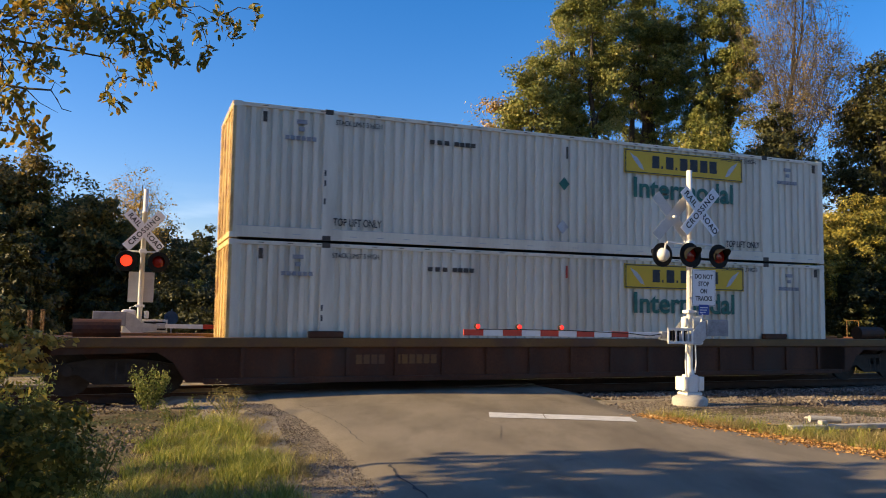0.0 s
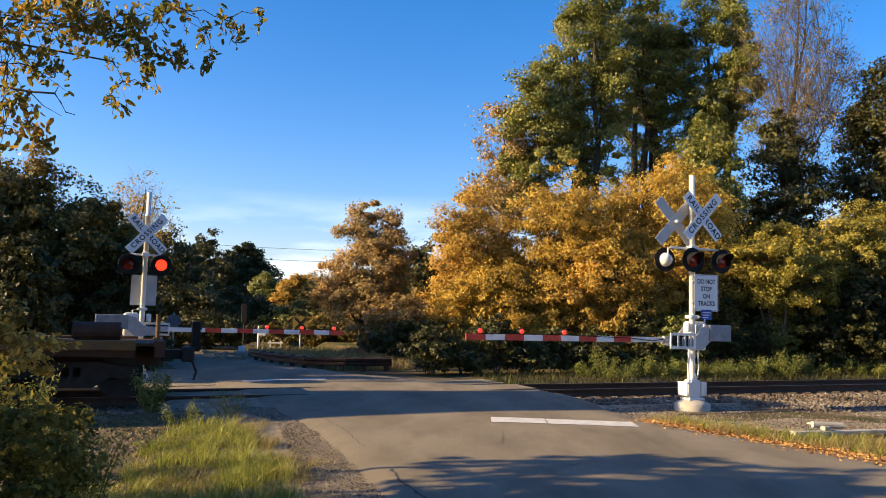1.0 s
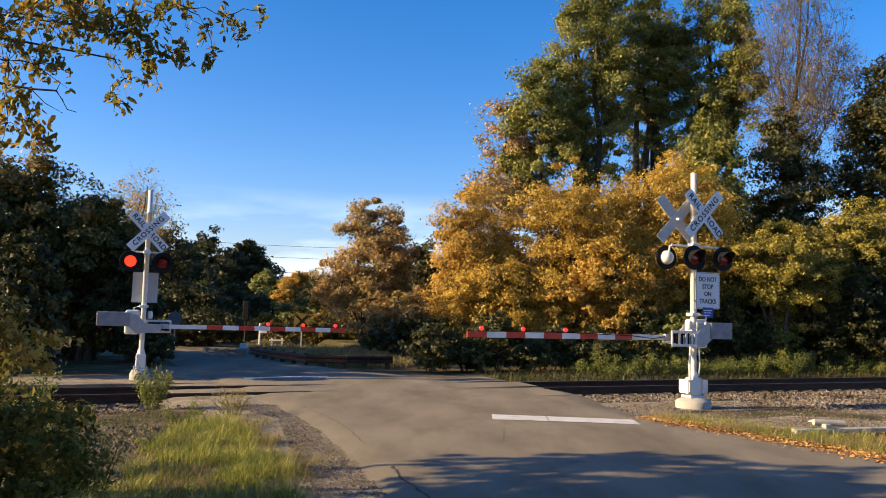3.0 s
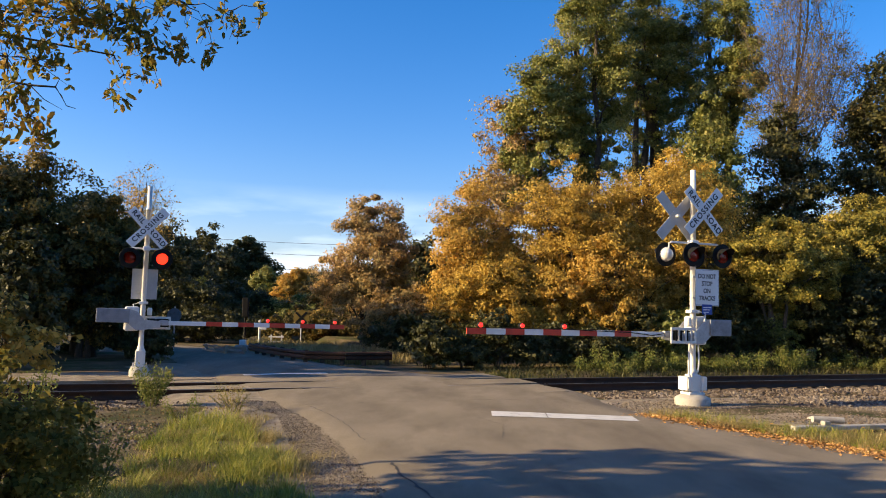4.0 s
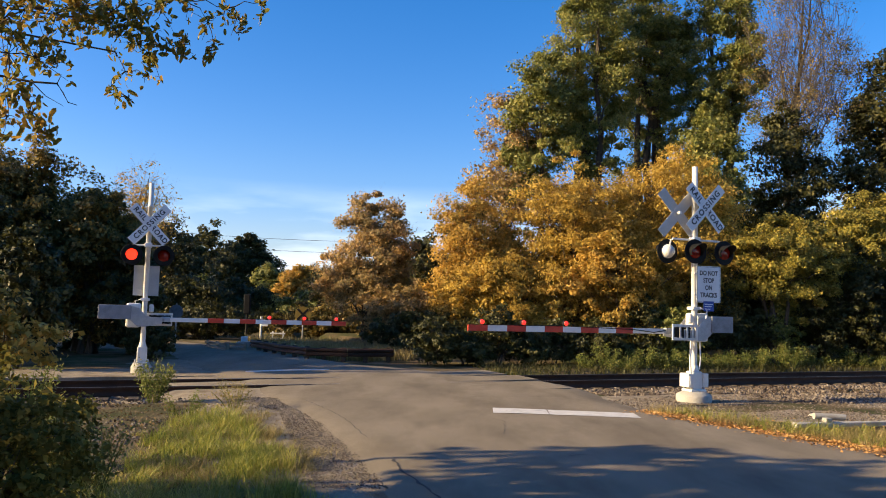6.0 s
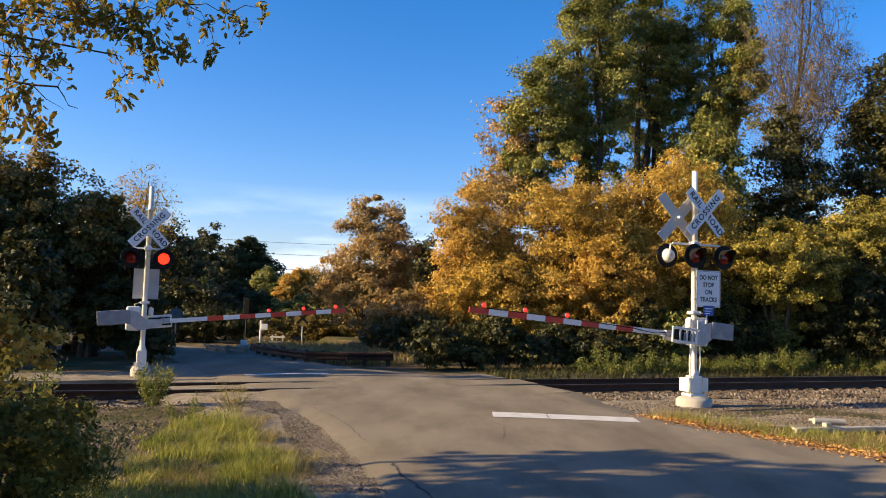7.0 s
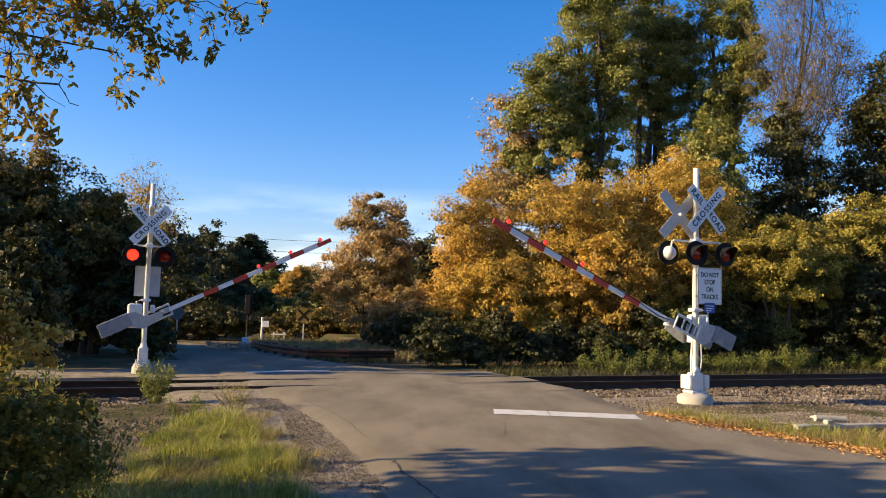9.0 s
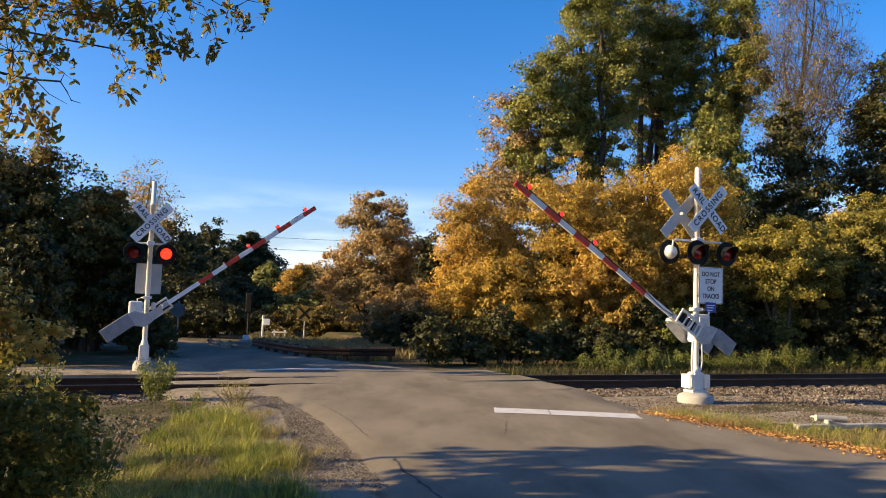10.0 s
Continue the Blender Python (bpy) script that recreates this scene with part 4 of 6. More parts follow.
def wheelset(parent, x, r=0.42):
    bm = bmesh.new()
    for sy in (-1, 1):
        y = 1.3 + sy * 0.755
        lathe(bm, [(0, -0.05), (0.1, -0.06), (0.12, -0.03), (r - 0.08, -0.02), (r - 0.04, -0.065), (r, -0.065), (r + 0.003, 0.045), (r + 0.028, 0.05), (r + 0.028, 0.075), (r - 0.05, 0.075), (0, 0.05)], Matrix.Translation((x, y, RAIL_TOP + 0.003 + r)) @ pose(0, 0, 0, 90 if sy == -1 else -90, 0, 0), 28)
    cyl(bm, (x, 0.5, RAIL_TOP + r), (x, 2.1, RAIL_TOP + r), 0.08)
    return part("wheelset", bm, WHEEL, parent, "dark steel wheels on an axle", False)


def build_train():
    L = 16.15
    car = new("well_car")
    tagged(car, "rusty brown double-stack railway well car", "railway car")
    TOP, LOW = 1.18, 0.24
    # side girders
    for y, face in ((-0.10, -1), (2.62, 1)):
        bm = bmesh.new()
        box(bm, -0.6, y, LOW + 0.1, L + 0.6, y + 0.08, TOP - 0.16, 0.004)
        part("side_sheet", bm, CAR_BROWN, car, "rusty brown side girder")
        bm = bmesh.new()
        box(bm, -3.2, y - 0.06, TOP - 0.20, L + 3.2, y + 0.14, TOP, 0.02)
        part("top_chord", bm, CAR_YELLOW, car, "faded ochre top chord")
        bm = bmesh.new()
        box(bm, -0.4, y - 0.05, LOW, L + 0.4, y + 0.13, LOW + 0.12, 0.015)
        part("bottom_chord", bm, CAR_BROWN, car)
        x = 0.35
        while x < L:
            bm = bmesh.new()
            box(bm, x - 0.04, y - 0.045 if face < 0 else y + 0.08, LOW + 0.12, x + 0.04, y if face < 0 else y + 0.125, TOP - 0.2, 0.006)
            part("rib", bm, CAR_BROWN, car)
            x += 1.1
        for xx in (1.7, L - 2.25):
            bm = bmesh.new()
            box(bm, xx, y - 0.05, TOP, xx + 0.75, y + 0.1, TOP + 0.14, 0.02)
            part("guide_block", bm, CAR_BROWN, car)
        for e, sg in ((0.0, -1), (L, 1)):
            bm = bmesh.new()
            pts = [(e - sg * 0.3, LOW), (e + sg * 0.75, LOW + 0.05), (e + sg * 1.0, LOW + 0.45), (e + sg * 1.3, TOP - 0.3), (e + sg * 3.2, TOP - 0.34), (e + sg * 3.2, TOP - 0.2), (e - sg * 0.3, TOP - 0.2)]
            prism(bm, pts, y, y + 0.08)
            part("end_gusset", bm, CAR_BROWN, car)
    # row of bars for the car's marks
    for a in (2.75, 2.92, 3.09, 3.26, 3.62, 3.79, 3.96, 4.13, 4.3, 4.47):
        bm = bmesh.new()
        box(bm, a, -0.104, 0.62, a + 0.13, -0.0985, 0.82)
        part("marking_bar", bm, CAR_YELLOW, car)
    bm = bmesh.new()
    box(bm, 0.0, -0.02, 0.27, L, 2.62, 0.325)
    part("well_floor", bm, CAR_BROWN, car)
    for e, sg in ((0.0, -1), (L, 1)):
        bm = bmesh.new()
        a, b = sorted((e + sg * 0.25, e + sg * 3.6))
        box(bm, a, -0.02, TOP - 0.12, b, 2.62, TOP - 0.06, 0.01)
        part("end_platform", bm, CAR_BROWN, car, "brown end platform deck")
        bm = bmesh.new()
        a, b = sorted((e + sg * 0.25, e + sg * 3.7))
        box(bm, a, 1.0, TOP - 0.55, b, 1.6, TOP - 0.12, 0.02)
        part("centre_sill", bm, CAR_BROWN, car)
        bm = bmesh.new()
        a, b = sorted((e + sg * 3.55, e + sg * 3.75))
        box(bm, a, -0.05, TOP - 0.35, b, 2.65, TOP - 0.02, 0.015)
        part("end_sill", bm, CAR_BROWN, car)
        bm = bmesh.new()
        a, b = sorted((e + sg * 3.75, e + sg * 4.3))
        box(bm, a, 1.2, 0.74, b, 1.4, 0.94, 0.03)
        box(bm, e + sg * 4.25 - 0.14, 1.08, 0.68, e + sg * 4.25 + 0.14, 1.5, 1.0, 0.05)
        part("coupler", bm, WHEEL, car, "dark steel coupler")
        bm = bmesh.new()
        cyl(bm, (e + sg * 2.0, 0.75, TOP + 0.14), (e + sg * 2.9, 0.75, TOP + 0.14), 0.2)
        part("brake_tank", bm, CAR_BROWN, car, "brown brake cylinder", False)
        for yy in (0.0, 2.55):
            vs, fs = tube_data([[((e + sg * 3.62, yy, TOP - 0.05), 0.018), ((e + sg * 3.62, yy, TOP + 0.5), 0.018), ((e + sg * 3.62, yy + (0.45 if yy < 1 else -0.45), TOP + 0.5), 0.018), ((e + sg * 3.62, yy + (0.45 if yy < 1 else -0.45), TOP - 0.05), 0.018)]], 8)
            raw("grab_iron", vs, fs, CAR_YELLOW, car)
        # truck
        cx = e + sg * 2.05
        truck = new("truck")
        truck.parent = car
        for wx in (-0.88, 0.88):
            wheelset(truck, cx + wx)
        for yy in (0.2, 2.3):
            bm = bmesh.new()
            prism(bm, [(cx - 1.15, 0.42), (cx - 1.15, 0.62), (cx - 0.45, 0.74), (cx + 0.45, 0.74), (cx + 1.15, 0.62), (cx + 1.15, 0.42), (cx + 0.7, 0.44), (cx + 0.4, 0.24), (cx - 0.4, 0.24), (cx - 0.7, 0.44)], yy, yy + 0.12)
            part("side_frame", bm, WHEEL, truck, "dark cast truck side frame")
            for wx in (-0.88, 0.88):
                bm = bmesh.new()
                cyl(bm, (cx + wx, yy - 0.04, 0.515), (cx + wx, yy + 0.16, 0.515), 0.11)
                part("axle_box", bm, WHEEL, truck)
            for k in (-0.2, 0.0, 0.2):
                bm = bmesh.new()
                cyl(bm, (cx + k, yy + 0.06, 0.3), (cx + k, yy + 0.06, 0.66), 0.07, sides=12)
                part("spring", bm, WHEEL, truck)
        bm = bmesh.new()
        box(bm, cx - 0.25, 0.2, 0.42, cx + 0.25, 2.4, 0.66, 0.03)
        part("bolster", bm, WHEEL, truck)
    # rear marker on the last coupler
    bm = bmesh.new()
    box(bm, L + 4.32, 1.12, 0.9, L + 4.5, 1.48, 1.55, 0.03)
    part("rear_marker", bm, BLACK, car, "dark end-of-train device on the coupler")
    bm = bmesh.new()
    lathe(bm, [(0, 0), (0.06, 0.0), (0.05, 0.03), (0, 0.04)], pose(L + 4.5, 1.3, 1.42, 0, 90, 0), 14)
    part("rear_lamp", bm, RED_LENS, car)
    vs, fs = tube_data([[((L + 4.3, 1.35, 0.8), 0.025), ((L + 4.45, 1.4, 0.45), 0.025), ((L + 4.4, 1.35, 0.28), 0.025)]], 8)
    raw("brake_hose", vs, fs, BLACK, car)
    low = container_box("shipping_container", L, 0.33, "white corrugated shipping container, lower of two, on a rail car")
    high = container_box("shipping_container", L, 3.255, "white corrugated shipping container, stacked on another container")
    return car, low, high


# ---- plants
def spray_leaves(rng, centres, outward, size, corners=3):
    """Small leaves that face outward and up, turned at random: pointed triangles, or kites for what stands near."""
    n = len(centres)
    nrm = outward * 0.75 + rng.normal(size=(n, 3)) * 0.6 + np.array([0, 0, 0.35])
    nrm /= np.linalg.norm(nrm, axis=1)[:, None]
    d = np.cross(nrm, rng.normal(size=(n, 3)))
    d /= np.linalg.norm(d, axis=1)[:, None]
    s = np.cross(nrm, d)
    k = size * rng.uniform(0.55, 1.35, size=n)[:, None]
    if corners == 3:
        return np.stack([centres + d * k * 0.62, centres - d * k * 0.4 + s * k * 0.4, centres - d * k * 0.4 - s * k * 0.4], axis=1)
    up = nrm * k * 0.1
    return np.stack([centres - d * k * 0.5, centres + s * k * 0.31 + up, centres + d * k * 0.5, centres - s * k * 0.31 + up], axis=1)


def tree(name, x, y, z, height, crown, mat, leaves, size, seed, label, trunk_r=0.2, clumps=40, spread=0.17, bare=0.0, low=0.25, stems=1, category="tree", kind="", twigs=0, group="", fine=True, lobes=0, fork=0.45, solid=0.35, opened=False):
    """crown: (centre x, y offset, radius x, radius y, bottom, top). Boughs carry lobes, lobes carry sprays, sprays carry leaves."""
    rng = np.random.default_rng(seed)
    th = new(name)
    th.location = (x, y, z)
    tagged(th, label, category, group, kind)
    cx, cy, rx, ry, zb, zt = crown
    mid, half = (zb + zt) / 2, (zt - zb) / 2
    axes = np.array([rx, ry, half])
    heart = np.array([cx, cy, mid])
    count = lobes or max(7, clumps // 4)
    # lobes: spread through the crown, larger low down, the topmost at its tip
    lob, lrad = [], []
    tries = 0
    while len(lob) < count:
        d = rng.normal(size=3)
        d /= np.linalg.norm(d)
        q = d * rng.uniform(0.25, 0.78)
        tries += 1
        if opened and q[1] < 0.15 and abs(q[0]) < 0.34 and q[2] < 0.3:
            continue
        if tries < 400 and any(np.linalg.norm(q - o) < 1.05 / count ** 0.36 for o in lob):
            continue
        lob.append(q)
        lrad.append(rng.uniform(0.3, 0.48) * (1.1 - 0.2 * q[2]))
    lob[0] = np.array([rng.uniform(-0.15, 0.15), 0.0, 0.72])
    lob, lrad = np.array(lob), np.array(lrad)
    sprays = int(clumps * 5.5)
    own = rng.choice(count, size=sprays, p=lrad ** 2 / (lrad ** 2).sum())
    d = rng.normal(size=(sprays, 3)) + np.array([0, 0, 0.25])
    d /= np.linalg.norm(d, axis=1)[:, None]
    flat = np.array([1.0, 1.0, min(1.0, 0.55 + 0.45 * rx / max(half, 0.01))])
    unit = lob[own] + d * (lrad[own] * rng.uniform(0.45, 1.12, sprays))[:, None] * flat
    loose = rng.uniform(size=sprays) < solid
    unit[loose] = d[loose] * rng.uniform(0.25, 1.0, (int(loose.sum()), 1)) ** 0.6
    cl = heart + unit * axes
    cl[:, 2] = np.maximum(cl[:, 2], 0.06)
    lobe_at = heart + lob * axes
    paths = []
    for st in range(stems):
        a = rng.uniform(0, 6.28)
        base = Vector((math.cos(a), math.sin(a), 0)) * (0.0 if stems == 1 else trunk_r * 2.2) + Vector((0, 0, -0.2))
        top = Vector((cx + rng.uniform(-0.45, 0.45) * rx * (stems > 1), cy + rng.uniform(-0.3, 0.3) * ry * (stems > 1), zb + (zt - zb) * rng.uniform(0.72, 0.9)))
        pts = []
        for k in range(9):
            t = k / 8
            p = base.lerp(top, t) + Vector((rng.normal(), rng.normal(), 0)) * 0.02 * height * t * (1 - t) * 2
            pts.append((tuple(p), trunk_r * (1.3 if k == 0 else 1) * (1 - 0.85 * t)))
        paths.append(pts)
    vs, fs = tube_data(paths, 9)
    raw("trunk", vs, fs, BARK, th)
    limbs = []
    knots = []
    for c in lobe_at:
        st = min(paths, key=lambda q: min((Vector(p) - Vector(c)).length for p, r in q) + rng.uniform(0, 0.3) * rx)
        want = max(low * height * 0.5, c[2] - np.linalg.norm(c[:2] - heart[:2]) * 0.9 - 0.15 * half)
        k = min(range(len(st)), key=lambda i: abs(st[i][0][2] - want))
        a, r = Vector(st[k][0]), st[k][1]
        b = Vector(c)
        m1 = a.lerp(b, fork) + Vector((0, 0, -0.06 * (b - a).length)) + Vector(rng.normal(size=3)) * 0.06 * (b - a).length
        m2 = a.lerp(b, 0.78) + Vector(rng.normal(size=3)) * 0.05 * (b - a).length
        r0 = min(r * 0.6, 0.016 * (b - a).length + 0.015)
        limbs.append([(tuple(a), r0), (tuple(m1), r0 * 0.75), (tuple(m2), r0 * 0.55), (tuple(b), r0 * 0.35)])
        knots.append((m1, m2, b, r0))
    for i, p in enumerate(cl):
        m1, m2, b, r0 = knots[own[i]]
        q = (m1, m2, b)[rng.integers(3)].lerp(b, rng.uniform(0, 1))
        e = Vector(p)
        h = q.lerp(e, 0.5) + Vector(rng.normal(size=3)) * 0.08 * (e - q).length
        rr = max(0.004, r0 * 0.25)
        if twigs or i % 3 == 0:
            limbs.append([(tuple(q), rr), (tuple(h), rr * 0.7), (tuple(e), rr * 0.35)])
        for _ in range(twigs):
            f = e + ((e - q).normalized() * rng.uniform(0.1, 0.8) + Vector(rng.normal(size=3)) * 0.45 + Vector((0, 0, 0.4))) * spread * rx
            g = h.lerp(e, rng.uniform(0.2, 1))
            limbs.append([(tuple(g), rr * 0.4), (tuple(g.lerp(f, 0.5) + Vector(rng.normal(size=3)) * 0.08), rr * 0.28), (tuple(f), rr * 0.12)])
    vs, fs = tube_data(limbs, 3)
    tagged(raw("branchwork", vs, fs, BARK, th), kind="stuff")
    total = int(leaves * (1.0 if mat == LEAF_DARK_SHADE else 1.3 if fine else 1.0))
    w = rng.uniform(0.3, 1.7, sprays) * (rng.uniform(size=sprays) > bare)
    idx = rng.choice(sprays, size=total, p=w / w.sum())
    rad = rng.uniform(0.5, 1.35, sprays) * spread * (rx + ry + min(half, 1.5 * rx)) / 3 * 0.98
    off = rng.normal(size=(total, 3))
    off /= np.linalg.norm(off, axis=1)[:, None]
    r = rng.uniform(size=total) ** 0.45 * np.where(rng.uniform(size=total) < 0.1, 1.5, 1.0)
    c = cl[idx] + off * (r * rad[idx])[:, None] * np.array([1, 1, 0.62])
    c[:, 2] = np.maximum(c[:, 2], 0.04)
    out = 0.5 * off + 0.7 * d[idx]
    quads("crown", spray_leaves(rng, c, out, size * (1.0 if mat == LEAF_DARK_SHADE else 0.92 if fine else 1.0), 3 if fine else 4), mat, th)
    return th


def blades(rng, pts, h, w, bend=0.5):
    """Grass blades: an upright quad each, narrowing and bent over."""
    n = len(pts)
    a = rng.uniform(0, 6.283, n)
    d = np.stack([np.cos(a), np.sin(a), np.zeros(n)], 1)
    s = np.stack([-np.sin(a), np.cos(a), np.zeros(n)], 1)
    hh = h * rng.uniform(0.5, 1.3, n)[:, None]
    ww = w * rng.uniform(0.7, 1.3, n)[:, None]
    lean = d * hh * bend * rng.uniform(0.2, 1.2, n)[:, None]
    up = np.array([[0, 0, 1.0]]) * hh
    midp = pts + lean * 0.3 + up * 0.6
    tip = pts + lean + up
    lower = np.stack([pts - s * ww, pts + s * ww, midp + s * ww * 0.7, midp - s * ww * 0.7], 1)
    upper = np.stack([midp - s * ww * 0.7, midp + s * ww * 0.7, tip + s * ww * 0.1, tip - s * ww * 0.1], 1)
    return np.concatenate([lower, upper])


def inside(poly, n, rng):
    """Random points within a polygon."""
    P = np.array(poly)
    out = []
    lo, hi = P.min(0), P.max(0)
    while len(out) < n:
        c = rng.uniform(lo, hi, size=(n * 2, 2))
        ok = np.zeros(len(c), bool)
        j = len(P) - 1
        for i in range(len(P)):
            hit = ((P[i, 1] > c[:, 1]) != (P[j, 1] > c[:, 1])) & (c[:, 0] < (P[j, 0] - P[i, 0]) * (c[:, 1] - P[i, 1]) / (P[j, 1] - P[i, 1] + 1e-9) + P[i, 0])
            ok ^= hit
            j = i
        out += c[ok].tolist()
    return np.array(out[:n])


def weed(name, x, y, h, r, n, seed, mat, label, z=-0.08, size=0.07, group=""):
    rng = np.random.default_rng(seed)
    th = new(name)
    th.location = (x, y, z)
    tagged(th, label, "weed", group)
    stems, cs = [], []
    k = max(5, int(n / 90))
    for i in range(k):
        a, q = rng.uniform(0, 6.28), r * rng.uniform(0.15, 1) ** 0.5
        top = Vector((math.cos(a) * q, math.sin(a) * q, h * rng.uniform(0.65, 1.05)))
        st = Vector((math.cos(a) * q * 0.25, math.sin(a) * q * 0.25, 0))
        mid = st.lerp(top, 0.5) + Vector((0, 0, 0.08 * h))
        stems.append([(tuple(st), 0.009), (tuple(mid), 0.007), (tuple(top), 0.003)])
        t = rng.uniform(0.15, 1.05, int(n / k)) ** 0.8
        p = np.outer(1 - t, np.array(st)) + np.outer(t, np.array(top)) + rng.normal(size=(len(t), 3)) * 0.07 * r * 2
        cs.append(p)
    vs, fs = tube_data(stems, 4)
    tagged(raw("stalkwork", vs, fs, WEED, th), kind="stuff")
    c = np.concatenate(cs)
    c[:, 2] = np.maximum(c[:, 2], 0.02)
    quads("foliage", leaf_quads(rng, c, size, 0.4), mat, th)
    return th


build_ground()
build_track()
right_signal, right_gate = signal("crossing_signal", 5.23, 16.5, 0.0, TURN, 4.83, [(-0.12, 3.03), (0.62, 3.03)], [(-0.56, 3.03), (0.18, 3.03)],
                                  "white railroad crossing signal mast with striped gate arm", 0.4, lit=False, buck_front=(0.18, 3.96), buck_back=(-0.34, 3.84), arm_z=1.36, arm_len=5.02)
left_signal, left_gate = signal("crossing_signal", -7.5, 19.95, 0.05, TURN + 180, 4.70, [(-0.38, 2.86), (0.38, 2.86)], [(0.38, 2.86), (-0.38, 2.86)],
                                "white railroad crossing signal mast on the far side", -0.6, sign_front=False, sx=0.0, base=0.68, cw=0.55, buck_front=(0.0, 3.64), buck_back=(0.0, 3.64), arm_z=1.25, arm_len=5.14, pipes=False)
car, low_box, high_box = build_train()

